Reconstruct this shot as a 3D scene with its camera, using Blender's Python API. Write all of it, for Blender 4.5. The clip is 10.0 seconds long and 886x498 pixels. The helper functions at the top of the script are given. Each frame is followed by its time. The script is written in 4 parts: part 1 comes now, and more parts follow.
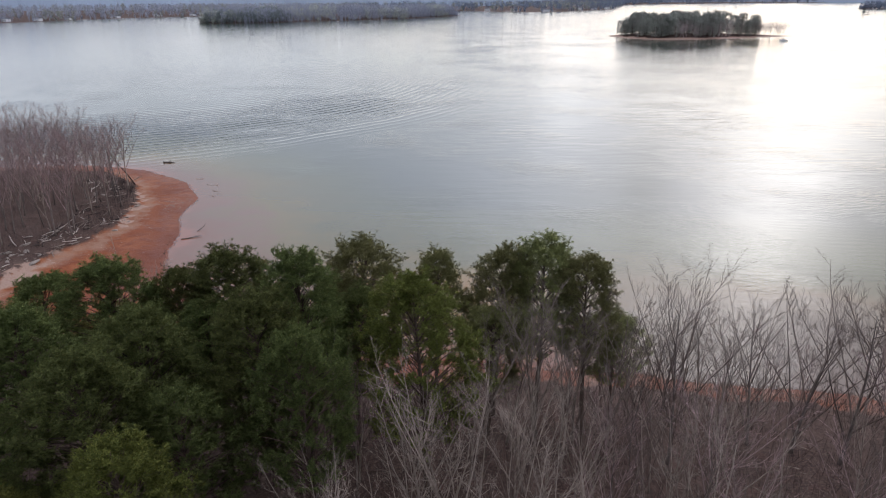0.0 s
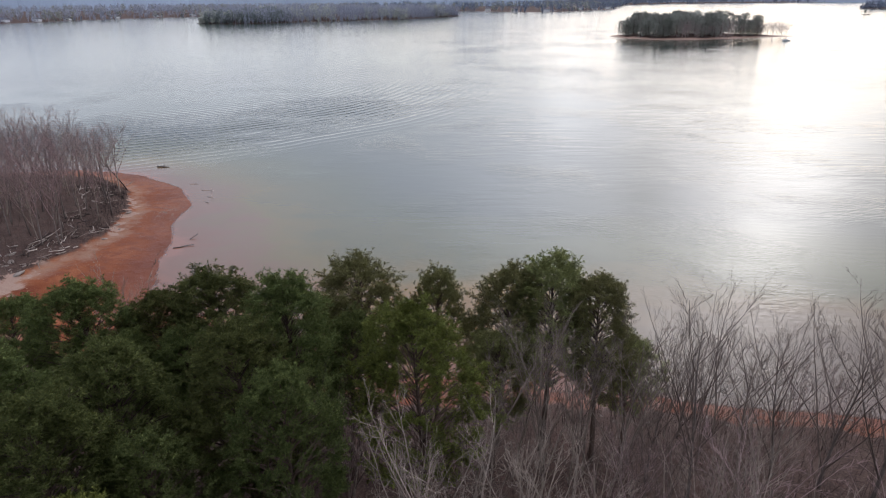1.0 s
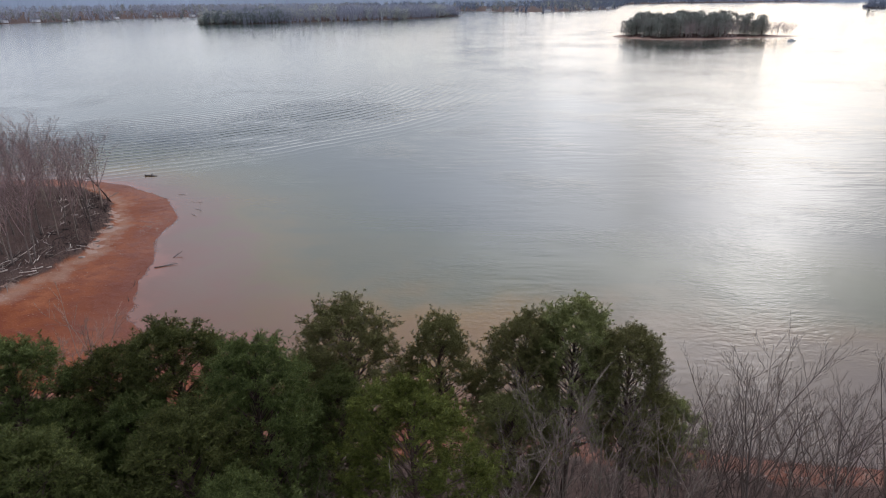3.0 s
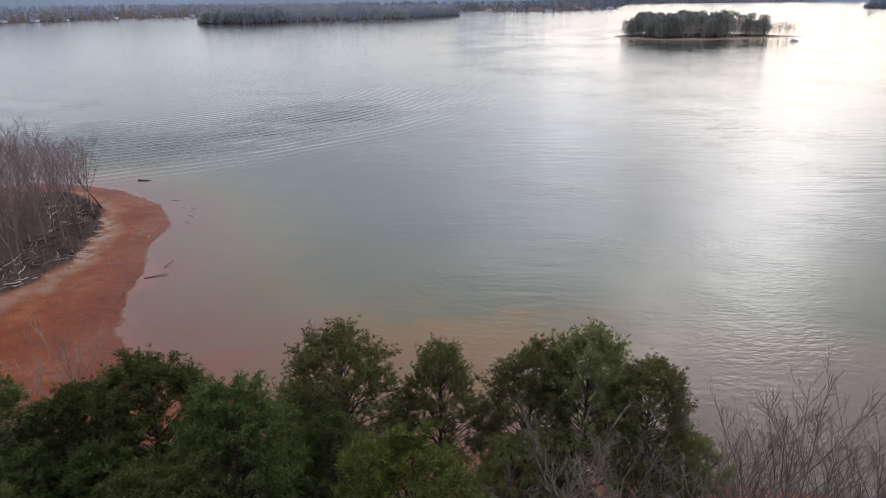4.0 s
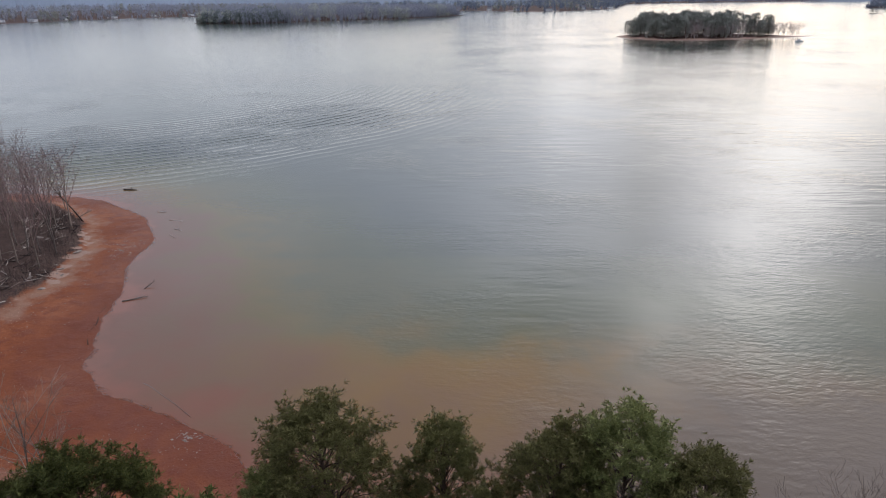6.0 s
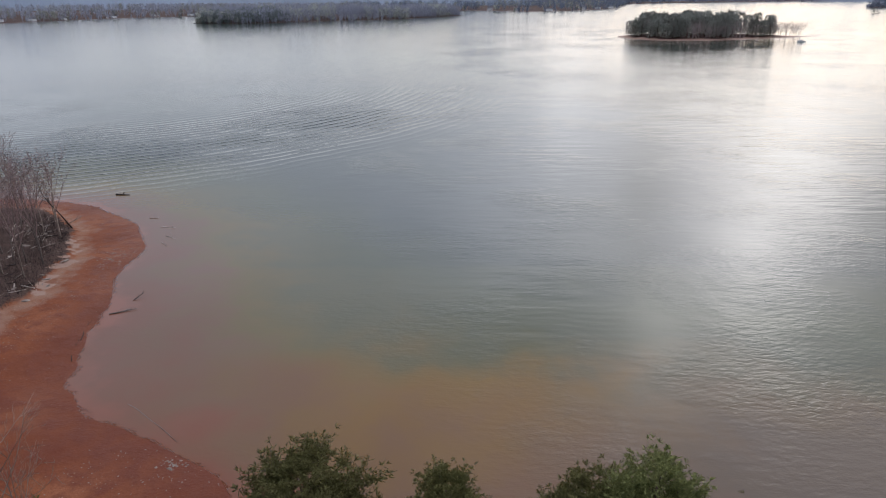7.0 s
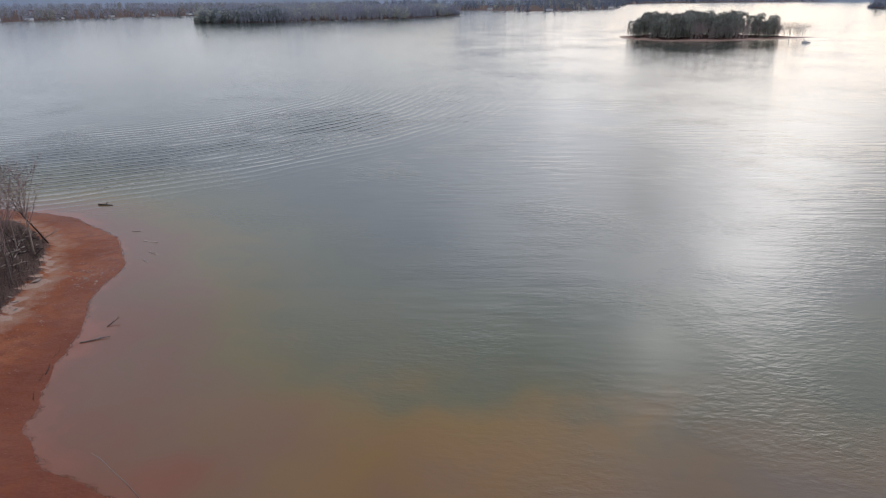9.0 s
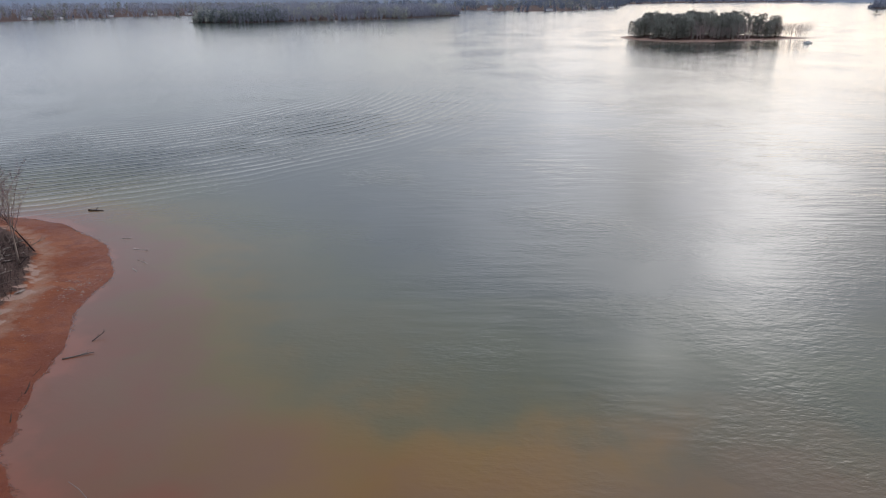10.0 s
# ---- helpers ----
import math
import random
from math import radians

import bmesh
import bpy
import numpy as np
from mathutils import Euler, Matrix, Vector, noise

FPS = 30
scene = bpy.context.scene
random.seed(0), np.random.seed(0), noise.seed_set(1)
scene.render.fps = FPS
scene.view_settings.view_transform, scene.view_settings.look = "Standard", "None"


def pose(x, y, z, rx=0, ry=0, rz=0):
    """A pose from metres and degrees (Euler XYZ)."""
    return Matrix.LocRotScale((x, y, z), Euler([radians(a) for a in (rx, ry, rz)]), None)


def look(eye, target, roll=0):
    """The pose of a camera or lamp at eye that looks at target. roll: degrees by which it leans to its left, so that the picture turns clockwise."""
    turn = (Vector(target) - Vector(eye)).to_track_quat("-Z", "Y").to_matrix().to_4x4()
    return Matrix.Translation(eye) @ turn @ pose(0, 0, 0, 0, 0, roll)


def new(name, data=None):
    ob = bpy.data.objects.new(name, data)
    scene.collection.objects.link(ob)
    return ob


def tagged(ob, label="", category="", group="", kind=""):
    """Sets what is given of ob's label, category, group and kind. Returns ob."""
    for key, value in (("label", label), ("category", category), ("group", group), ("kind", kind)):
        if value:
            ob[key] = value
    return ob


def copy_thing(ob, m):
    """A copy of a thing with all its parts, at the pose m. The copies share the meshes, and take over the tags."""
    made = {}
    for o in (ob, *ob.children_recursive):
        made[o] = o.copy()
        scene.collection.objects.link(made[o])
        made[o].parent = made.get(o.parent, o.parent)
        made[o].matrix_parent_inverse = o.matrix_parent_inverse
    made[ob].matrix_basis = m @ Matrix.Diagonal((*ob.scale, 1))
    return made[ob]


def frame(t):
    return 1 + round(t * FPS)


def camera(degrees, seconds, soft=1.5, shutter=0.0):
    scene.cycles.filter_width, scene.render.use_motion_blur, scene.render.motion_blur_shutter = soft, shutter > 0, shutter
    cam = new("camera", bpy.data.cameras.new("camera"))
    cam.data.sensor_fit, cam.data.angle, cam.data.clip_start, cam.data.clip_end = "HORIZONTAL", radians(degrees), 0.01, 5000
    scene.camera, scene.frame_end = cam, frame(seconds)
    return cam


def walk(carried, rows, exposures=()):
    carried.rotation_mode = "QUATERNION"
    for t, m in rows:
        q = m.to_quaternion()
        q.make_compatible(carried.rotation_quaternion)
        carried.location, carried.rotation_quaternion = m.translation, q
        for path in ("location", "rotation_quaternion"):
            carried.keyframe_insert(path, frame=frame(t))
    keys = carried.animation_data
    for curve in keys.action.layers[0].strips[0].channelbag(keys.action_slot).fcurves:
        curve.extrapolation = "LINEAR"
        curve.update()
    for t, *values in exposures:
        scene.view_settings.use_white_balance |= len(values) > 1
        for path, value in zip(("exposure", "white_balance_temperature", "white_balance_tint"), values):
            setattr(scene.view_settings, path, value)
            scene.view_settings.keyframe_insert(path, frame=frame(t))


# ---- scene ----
cam = camera(68.0, 10.0, soft=1.1)
# seconds, eye x, y, z, yaw, pitch, lean to the right
ROWS = [
    (0.0, 0.0, 0.0, 35.0, 0.0, -20.882, 0.296),
    (1.0, -0.024, 3.736, 35.035, 0.042, -20.874, 0.353),
    (2.0, -0.067, 7.429, 35.088, 0.079, -20.875, 0.393),
    (3.0, -0.128, 11.086, 35.151, 0.11, -20.883, 0.416),
    (4.0, -0.202, 14.713, 35.22, 0.132, -20.897, 0.425),
    (5.0, -0.289, 18.317, 35.287, 0.146, -20.914, 0.419),
    (6.0, -0.386, 21.904, 35.349, 0.149, -20.932, 0.4),
    (7.0, -0.489, 25.48, 35.397, 0.142, -20.95, 0.368),
    (8.0, -0.598, 29.051, 35.428, 0.122, -20.966, 0.326),
    (9.0, -0.708, 32.624, 35.433, 0.089, -20.977, 0.273),
    (10.0, -0.818, 36.206, 35.409, 0.042, -20.983, 0.211),
]


def row_pose(x, y, z, yaw, pitch, lean):
    a, b = radians(yaw), radians(pitch)
    way = Vector((-math.sin(a) * math.cos(b), math.cos(a) * math.cos(b), math.sin(b)))
    eye = Vector((x, y, z))
    return look(eye, eye + way * 10, -lean)


walk(cam, [(t, row_pose(*r)) for t, *r in ROWS], [(0.0, 0.0), (2.5, -0.07), (4.5, -0.17), (5.5, -0.22), (7.5, -0.31), (10.0, -0.33)])

# ---- world and sun: a thin overcast with a veiled low sun ahead to the right ----
SUN_AZ, SUN_EL = radians(27.5), radians(22)
SUN_DIR = Vector((math.sin(SUN_AZ) * math.cos(SUN_EL), math.cos(SUN_AZ) * math.cos(SUN_EL), math.sin(SUN_EL)))
world = bpy.data.worlds.new("sky")
scene.world = world
world.use_nodes = True
wt = world.node_tree
wt.nodes.clear()


def wnode(kind, **values):
    n = wt.nodes.new(kind)
    for k, v in values.items():
        if k == "op":
            n.operation = v
        elif k == "blend":
            n.blend_type = v
    return n


def wmath(op, a, b=None):
    n = wnode("ShaderNodeMath", op=op)
    for i, v in enumerate((a, b)):
        if v is None:
            continue
        if isinstance(v, (int, float)):
            n.inputs[i].default_value = v
        else:
            wt.links.new(v, n.inputs[i])
    return n.outputs[0]


sky = wnode("ShaderNodeTexSky")
sky.sky_type = "NISHITA"
sky.sun_disc = False
sky.sun_elevation, sky.sun_rotation = SUN_EL, SUN_AZ
sky.air_density, sky.dust_density = 1.0, 1.0
coord = wnode("ShaderNodeTexCoord")
sep = wnode("ShaderNodeSeparateXYZ")
wt.links.new(coord.outputs["Generated"], sep.inputs[0])
up = wmath("MAXIMUM", sep.outputs[2], 0.0)
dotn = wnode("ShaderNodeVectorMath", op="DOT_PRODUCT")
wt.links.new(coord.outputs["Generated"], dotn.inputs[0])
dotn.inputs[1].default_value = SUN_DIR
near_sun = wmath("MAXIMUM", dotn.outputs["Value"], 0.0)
stretch = wnode("ShaderNodeMapping")
stretch.inputs["Rotation"].default_value = (0, 0, radians(16.5))
stretch.inputs["Location"].default_value = (0.6, 0.2, 0.0)
stretch.inputs["Scale"].default_value = (1.0, 1.0, 1.8)
wt.links.new(coord.outputs["Generated"], stretch.inputs[0])
cl = wnode("ShaderNodeTexNoise")
cl.inputs["Scale"].default_value, cl.inputs["Detail"].default_value = 4.5, 4.0
wt.links.new(stretch.outputs[0], cl.inputs["Vector"])
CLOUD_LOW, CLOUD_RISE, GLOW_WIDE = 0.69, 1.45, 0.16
patch = wmath("ADD", wmath("MULTIPLY", wmath("SUBTRACT", cl.outputs["Fac"], 0.5), 0.8), 1.0)
level = wmath("ADD", wmath("MULTIPLY", up, CLOUD_RISE), CLOUD_LOW)
# the overcast is thicker away from the sun, but for a pale strip over the horizon
thick = wmath("MULTIPLY", wmath("SUBTRACT", 1.0, wmath("POWER", near_sun, 4.0)), wmath("MINIMUM", wmath("MULTIPLY", up, 5.0), 1.15))
level = wmath("MULTIPLY", level, wmath("SUBTRACT", 1.0, wmath("MULTIPLY", thick, 0.4)))
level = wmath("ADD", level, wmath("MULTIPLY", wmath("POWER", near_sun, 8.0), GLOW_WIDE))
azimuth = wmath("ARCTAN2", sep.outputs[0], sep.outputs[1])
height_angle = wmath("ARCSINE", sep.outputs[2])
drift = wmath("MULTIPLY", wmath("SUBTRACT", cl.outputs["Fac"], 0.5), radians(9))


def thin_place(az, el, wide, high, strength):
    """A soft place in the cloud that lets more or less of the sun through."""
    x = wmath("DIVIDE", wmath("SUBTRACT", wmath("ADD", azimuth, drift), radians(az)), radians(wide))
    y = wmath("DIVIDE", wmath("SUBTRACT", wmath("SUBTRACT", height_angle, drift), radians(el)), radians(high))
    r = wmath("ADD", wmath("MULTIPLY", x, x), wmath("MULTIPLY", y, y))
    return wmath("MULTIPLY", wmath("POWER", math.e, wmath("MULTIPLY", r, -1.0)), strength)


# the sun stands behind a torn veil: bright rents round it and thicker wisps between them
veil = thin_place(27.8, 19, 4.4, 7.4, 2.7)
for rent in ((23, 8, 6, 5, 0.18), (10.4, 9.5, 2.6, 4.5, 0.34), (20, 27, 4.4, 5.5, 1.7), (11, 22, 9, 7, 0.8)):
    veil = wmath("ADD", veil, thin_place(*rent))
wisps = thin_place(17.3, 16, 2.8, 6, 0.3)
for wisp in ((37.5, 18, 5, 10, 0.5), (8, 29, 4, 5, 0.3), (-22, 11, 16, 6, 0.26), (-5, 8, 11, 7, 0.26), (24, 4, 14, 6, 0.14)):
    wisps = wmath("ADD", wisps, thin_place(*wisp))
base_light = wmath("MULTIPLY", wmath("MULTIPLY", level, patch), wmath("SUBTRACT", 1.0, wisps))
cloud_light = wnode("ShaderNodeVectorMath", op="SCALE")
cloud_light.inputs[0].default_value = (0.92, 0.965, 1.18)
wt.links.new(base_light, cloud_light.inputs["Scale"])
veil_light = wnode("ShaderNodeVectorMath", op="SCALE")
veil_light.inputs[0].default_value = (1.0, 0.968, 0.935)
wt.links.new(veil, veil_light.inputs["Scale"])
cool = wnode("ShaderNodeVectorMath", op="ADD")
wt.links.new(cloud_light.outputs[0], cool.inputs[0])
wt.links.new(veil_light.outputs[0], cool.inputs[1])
skys = wnode("ShaderNodeVectorMath", op="SCALE")
wt.links.new(sky.outputs[0], skys.inputs[0])
skys.inputs["Scale"].default_value = 0.04
both = wnode("ShaderNodeVectorMath", op="ADD")
wt.links.new(cool.outputs[0], both.inputs[0])
wt.links.new(skys.outputs[0], both.inputs[1])
bg = wnode("ShaderNodeBackground")
wt.links.new(both.outputs[0], bg.inputs[0])
bg.inputs[1].default_value = 1.0
wout = wnode("ShaderNodeOutputWorld")
wt.links.new(bg.outputs[0], wout.inputs[0])

sun_data = bpy.data.lights.new("sun", "SUN")
sun_data.energy, sun_data.angle, sun_data.color = 0.5, radians(130), (1.0, 0.95, 0.89)
sun = new("sun", sun_data)
sun.matrix_world = look((0, 0, 200), Vector((0, 0, 200)) - SUN_DIR)


# ---- materials ----
def material(name, rough=0.8, spec=0.3):
    m = bpy.data.materials.new(name)
    m.use_nodes = True
    b = m.node_tree.nodes["Principled BSDF"]
    b.inputs["Roughness"].default_value = rough
    b.inputs["Specular IOR Level"].default_value = spec
    return m, m.node_tree, b


def tex(nt, kind, scale, detail=4.0, where=None, rough=0.55):
    n = nt.nodes.new(kind)
    n.inputs["Scale"].default_value = scale
    if "Detail" in n.inputs:
        n.inputs["Detail"].default_value = detail
    if "Roughness" in n.inputs:
        n.inputs["Roughness"].default_value = rough
    if where is not None:
        nt.links.new(where, n.inputs["Vector"])
    return n


def ramp(nt, fac, stops):
    n = nt.nodes.new("ShaderNodeValToRGB")
    while len(n.color_ramp.elements) < len(stops):
        n.color_ramp.elements.new(0.5)
    for e, (p, c) in zip(n.color_ramp.elements, stops):
        e.position, e.color = p, (*c, 1)
    nt.links.new(fac, n.inputs[0])
    return n.outputs[0]


def mix(nt, fac, a, b, blend="MIX"):
    n = nt.nodes.new("ShaderNodeMix")
    n.data_type, n.blend_type = "RGBA", blend
    for socket, v in ((n.inputs[0], fac), (n.inputs[6], a), (n.inputs[7], b)):
        if isinstance(v, (int, float)):
            socket.default_value = v
        elif isinstance(v, tuple):
            socket.default_value = (*v, 1)
        else:
            nt.links.new(v, socket)
    return n.outputs[2]


def mth(nt, op, a, b=0.0, clamp=False):
    n = nt.nodes.new("ShaderNodeMath")
    n.operation, n.use_clamp = op, clamp
    for i, v in enumerate((a, b)):
        if isinstance(v, (int, float)):
            n.inputs[i].default_value = v
        else:
            nt.links.new(v, n.inputs[i])
    return n.outputs[0]


def ranged(nt, v, a, b):
    n = nt.nodes.new("ShaderNodeMapRange")
    n.inputs[1].default_value, n.inputs[2].default_value = a, b
    nt.links.new(v, n.inputs[0])
    return n.outputs[0]


def place(nt):
    return nt.nodes.new("ShaderNodeNewGeometry").outputs["Position"]


def bump(nt, b, height, distance, strength=1.0):
    n = nt.nodes.new("ShaderNodeBump")
    n.inputs["Distance"].default_value, n.inputs["Strength"].default_value = distance, strength
    nt.links.new(height, n.inputs["Height"])
    nt.links.new(n.outputs[0], b.inputs["Normal"])
    return n


def attr(nt, name):
    n = nt.nodes.new("ShaderNodeAttribute")
    n.attribute_name = name
    return n.outputs["Fac"]


def make_ground():
    m, nt, b = material("red_clay_and_leaf_litter", 0.9, 0.15)
    pos = place(nt)
    big = tex(nt, "ShaderNodeTexNoise", 0.11, 5, pos)
    mid = tex(nt, "ShaderNodeTexNoise", 0.6, 6, pos)
    fine = tex(nt, "ShaderNodeTexNoise", 5.0, 5, pos, 0.7)
    clay = ramp(nt, big.outputs["Fac"], [(0.32, (0.135, 0.033, 0.013)), (0.5, (0.225, 0.067, 0.025)), (0.68, (0.3, 0.112, 0.053))])
    clay = mix(nt, mth(nt, "MULTIPLY", ranged(nt, mid.outputs["Fac"], 0.47, 0.63), 0.8), clay, (0.16, 0.042, 0.02))
    clay = mix(nt, mth(nt, "MULTIPLY", ranged(nt, fine.outputs["Fac"], 0.56, 0.7), 0.35), clay, (0.46, 0.22, 0.13))
    clay = mix(nt, mth(nt, "MULTIPLY", ranged(nt, fine.outputs["Fac"], 0.48, 0.34), 0.6), clay, (0.13, 0.036, 0.018))
    pebble = tex(nt, "ShaderNodeTexVoronoi", 2.3, 0, pos)
    speck = mth(nt, "MULTIPLY", mth(nt, "LESS_THAN", pebble.outputs["Distance"], 0.13), ranged(nt, mid.outputs["Fac"], 0.5, 0.6))
    clay = mix(nt, speck, clay, (0.5, 0.38, 0.27))
    rise = nt.nodes.new("ShaderNodeSeparateXYZ")
    nt.links.new(pos, rise.inputs[0])
    wet = mth(nt, "ADD", ranged(nt, rise.outputs[2], 0.75, 0.1), mth(nt, "MULTIPLY", mth(nt, "SUBTRACT", mid.outputs["Fac"], 0.5), 1.2), True)
    # the head of the cove stays soaked longest
    soaked = mth(nt, "ADD", mth(nt, "MULTIPLY", ranged(nt, rise.outputs[1], 92.0, 74.0), 0.4), 0.4)
    clay = mix(nt, mth(nt, "MULTIPLY", wet, soaked), clay, (0.14, 0.036, 0.018))
    nt.links.new(mth(nt, "SUBTRACT", 0.92, mth(nt, "MULTIPLY", wet, 0.4)), b.inputs["Roughness"])
    dry = mix(nt, fine.outputs["Fac"], (0.26, 0.15, 0.1), (0.46, 0.31, 0.22))
    dz = mth(nt, "ADD", attr(nt, "dry"), mth(nt, "MULTIPLY", mth(nt, "SUBTRACT", mid.outputs["Fac"], 0.5), 1.6))
    clay = mix(nt, mth(nt, "MULTIPLY", ranged(nt, dz, 0.35, 0.95), 0.55), clay, dry)
    litter = ramp(nt, fine.outputs["Fac"], [(0.3, (0.028, 0.018, 0.014)), (0.5, (0.07, 0.043, 0.034)), (0.72, (0.16, 0.105, 0.083))])
    litter = mix(nt, mth(nt, "MULTIPLY", ranged(nt, mid.outputs["Fac"], 0.5, 0.75), 0.5), litter, (0.1, 0.046, 0.034))
    patch = tex(nt, "ShaderNodeTexNoise", 0.28, 4, pos, 0.6)
    litter = mix(nt, mth(nt, "MULTIPLY", ranged(nt, patch.outputs["Fac"], 0.48, 0.66), 0.3), litter, (0.17, 0.115, 0.09))
    pale = mix(nt, fine.outputs["Fac"], (0.26, 0.15, 0.105), (0.42, 0.3, 0.235))
    zone = mth(nt, "ADD", attr(nt, "litter"), mth(nt, "MULTIPLY", mth(nt, "SUBTRACT", mid.outputs["Fac"], 0.5), 0.9))
    col = mix(nt, ranged(nt, zone, 0.35, 0.65), clay, litter)
    pz = mth(nt, "ADD", attr(nt, "pale"), mth(nt, "MULTIPLY", mth(nt, "SUBTRACT", mid.outputs["Fac"], 0.52), 1.4))
    col = mix(nt, ranged(nt, pz, 0.45, 0.62), col, pale)
    nt.links.new(col, b.inputs["Base Color"])
    h = mth(nt, "ADD", mth(nt, "MULTIPLY", mid.outputs["Fac"], 0.6), mth(nt, "MULTIPLY", fine.outputs["Fac"], 0.25))
    bump(nt, b, h, 0.35)
    return m


def make_water():
    m, nt, b = material("turbid_lake_water", 0.055, 0.5)
    b.inputs["IOR"].default_value = 1.333
    pos = place(nt)
    big = tex(nt, "ShaderNodeTexNoise", 0.055, 3, pos)
    mid = tex(nt, "ShaderNodeTexNoise", 0.16, 4, pos)
    d = mth(nt, "ADD", attr(nt, "offshore"), mth(nt, "MULTIPLY", mth(nt, "SUBTRACT", big.outputs["Fac"], 0.5), 22.0))
    d = mth(nt, "ADD", d, mth(nt, "MULTIPLY", mth(nt, "SUBTRACT", mid.outputs["Fac"], 0.5), 9.0))
    reach = ranged(nt, d, 0.0, 60.0)
    split = nt.nodes.new("ShaderNodeSeparateXYZ")
    nt.links.new(pos, split.inputs[0])
    # red silt hangs in the cove; along the near beach the bottom is ochre sand
    silt = ramp(nt, reach, [(0.0, (0.21, 0.078, 0.047)), (0.04, (0.155, 0.068, 0.04)), (0.12, (0.14, 0.075, 0.042)), (0.24, (0.122, 0.093, 0.033)), (0.36, (0.088, 0.084, 0.04)), (0.55, (0.066, 0.076, 0.042)), (0.9, (0.042, 0.058, 0.048))])
    sand = ramp(nt, reach, [(0.0, (0.17, 0.056, 0.027)), (0.1, (0.145, 0.074, 0.032)), (0.2, (0.165, 0.085, 0.018)), (0.3, (0.165, 0.09, 0.012)), (0.4, (0.082, 0.072, 0.018)), (0.48, (0.044, 0.058, 0.024)), (0.62, (0.066, 0.076, 0.042)), (0.9, (0.042, 0.058, 0.048))])
    bay = mth(nt, "ADD", mth(nt, "ADD", split.outputs[1], mth(nt, "MULTIPLY", split.outputs[0], -0.4)), mth(nt, "MULTIPLY", mth(nt, "SUBTRACT", big.outputs["Fac"], 0.5), 30.0))
    col = mix(nt, ranged(nt, bay, 96.0, 80.0), silt, sand)
    # east of the evergreens the shallows are stirred to grey
    stirred = mth(nt, "MULTIPLY", ranged(nt, mth(nt, "ADD", split.outputs[0], mth(nt, "MULTIPLY", mth(nt, "SUBTRACT", mid.outputs["Fac"], 0.5), 24.0)), 4.0, 24.0), ranged(nt, reach, 0.6, 0.25))
    col = mix(nt, mth(nt, "MULTIPLY", stirred, 0.75), col, (0.088, 0.07, 0.053))
    nt.links.new(col, b.inputs["Base Color"])
    # wake swell, wind chop and ripples
    turn = nt.nodes.new("ShaderNodeMapping")
    turn.inputs["Rotation"].default_value = (0, 0, radians(14))
    turn.inputs["Scale"].default_value = (0.55, 1.0, 1.0)
    nt.links.new(pos, turn.inputs[0])
    # the wake of a boat that turned far out comes in as rings round that place
    spread = nt.nodes.new("ShaderNodeMapping")
    spread.inputs["Location"].default_value = (161, -318, 0)
    nt.links.new(pos, spread.inputs[0])
    swell = tex(nt, "ShaderNodeTexWave", 0.088, 2, spread.outputs[0])
    swell.wave_type, swell.rings_direction = "RINGS", "SPHERICAL"
    swell.inputs["Distortion"].default_value = 4.0
    swell.inputs["Detail Scale"].default_value = 0.55
    where = tex(nt, "ShaderNodeTexNoise", 0.022, 2, pos)
    radius = nt.nodes.new("ShaderNodeVectorMath")
    radius.operation = "LENGTH"
    nt.links.new(spread.outputs[0], radius.inputs[0])
    band = mth(nt, "MULTIPLY", mth(nt, "MULTIPLY", ranged(nt, radius.outputs["Value"], 200.0, 164.0), ranged(nt, split.outputs[1], 330.0, 260.0)), ranged(nt, radius.outputs["Value"], 105.0, 160.0))
    sw = mth(nt, "MULTIPLY", mth(nt, "MULTIPLY", mth(nt, "POWER", swell.outputs["Fac"], 1.8), mth(nt, "ADD", mth(nt, "MULTIPLY", ranged(nt, where.outputs["Fac"], 0.35, 0.65), 0.6), 0.4)), band)
    wind = tex(nt, "ShaderNodeTexWave", 0.19, 3, pos)
    wind.bands_direction = "Y"
    veer = nt.nodes.new("ShaderNodeMapping")
    veer.inputs["Rotation"].default_value = (0, 0, radians(9))
    nt.links.new(pos, veer.inputs[0])
    nt.links.new(veer.outputs[0], wind.inputs["Vector"])
    wind.inputs["Distortion"].default_value = 7.0
    wind.inputs["Detail Scale"].default_value = 0.5
    puff = tex(nt, "ShaderNodeTexNoise", 0.06, 3, pos)
    ww = mth(nt, "MULTIPLY", mth(nt, "MULTIPLY", wind.outputs["Fac"], ranged(nt, puff.outputs["Fac"], 0.42, 0.62)), ranged(nt, split.outputs[0], -20.0, 18.0))
    chop = tex(nt, "ShaderNodeTexNoise", 1.15, 3, turn.outputs[0], 0.5)
    ripple = tex(nt, "ShaderNodeTexNoise", 2.2, 3, turn.outputs[0], 0.55)
    gust = tex(nt, "ShaderNodeTexNoise", 0.04, 3, pos)
    # out on the lake the gusts even out, and waves too fine to see blur the mirror
    breeze = mix(nt, ranged(nt, split.outputs[1], 200.0, 330.0), ranged(nt, gust.outputs["Fac"], 0.44, 0.7), (0.55, 0.55, 0.55))
    nt.links.new(mth(nt, "ADD", mth(nt, "MULTIPLY", ranged(nt, split.outputs[1], 350.0, 1200.0), 0.06), 0.045), b.inputs["Roughness"])
    ch = mth(nt, "MULTIPLY", mth(nt, "ADD", mth(nt, "MULTIPLY", chop.outputs["Fac"], 0.12), mth(nt, "MULTIPLY", ripple.outputs["Fac"], 0.085)), mth(nt, "ADD", mth(nt, "MULTIPLY", breeze, 0.62), 0.05))
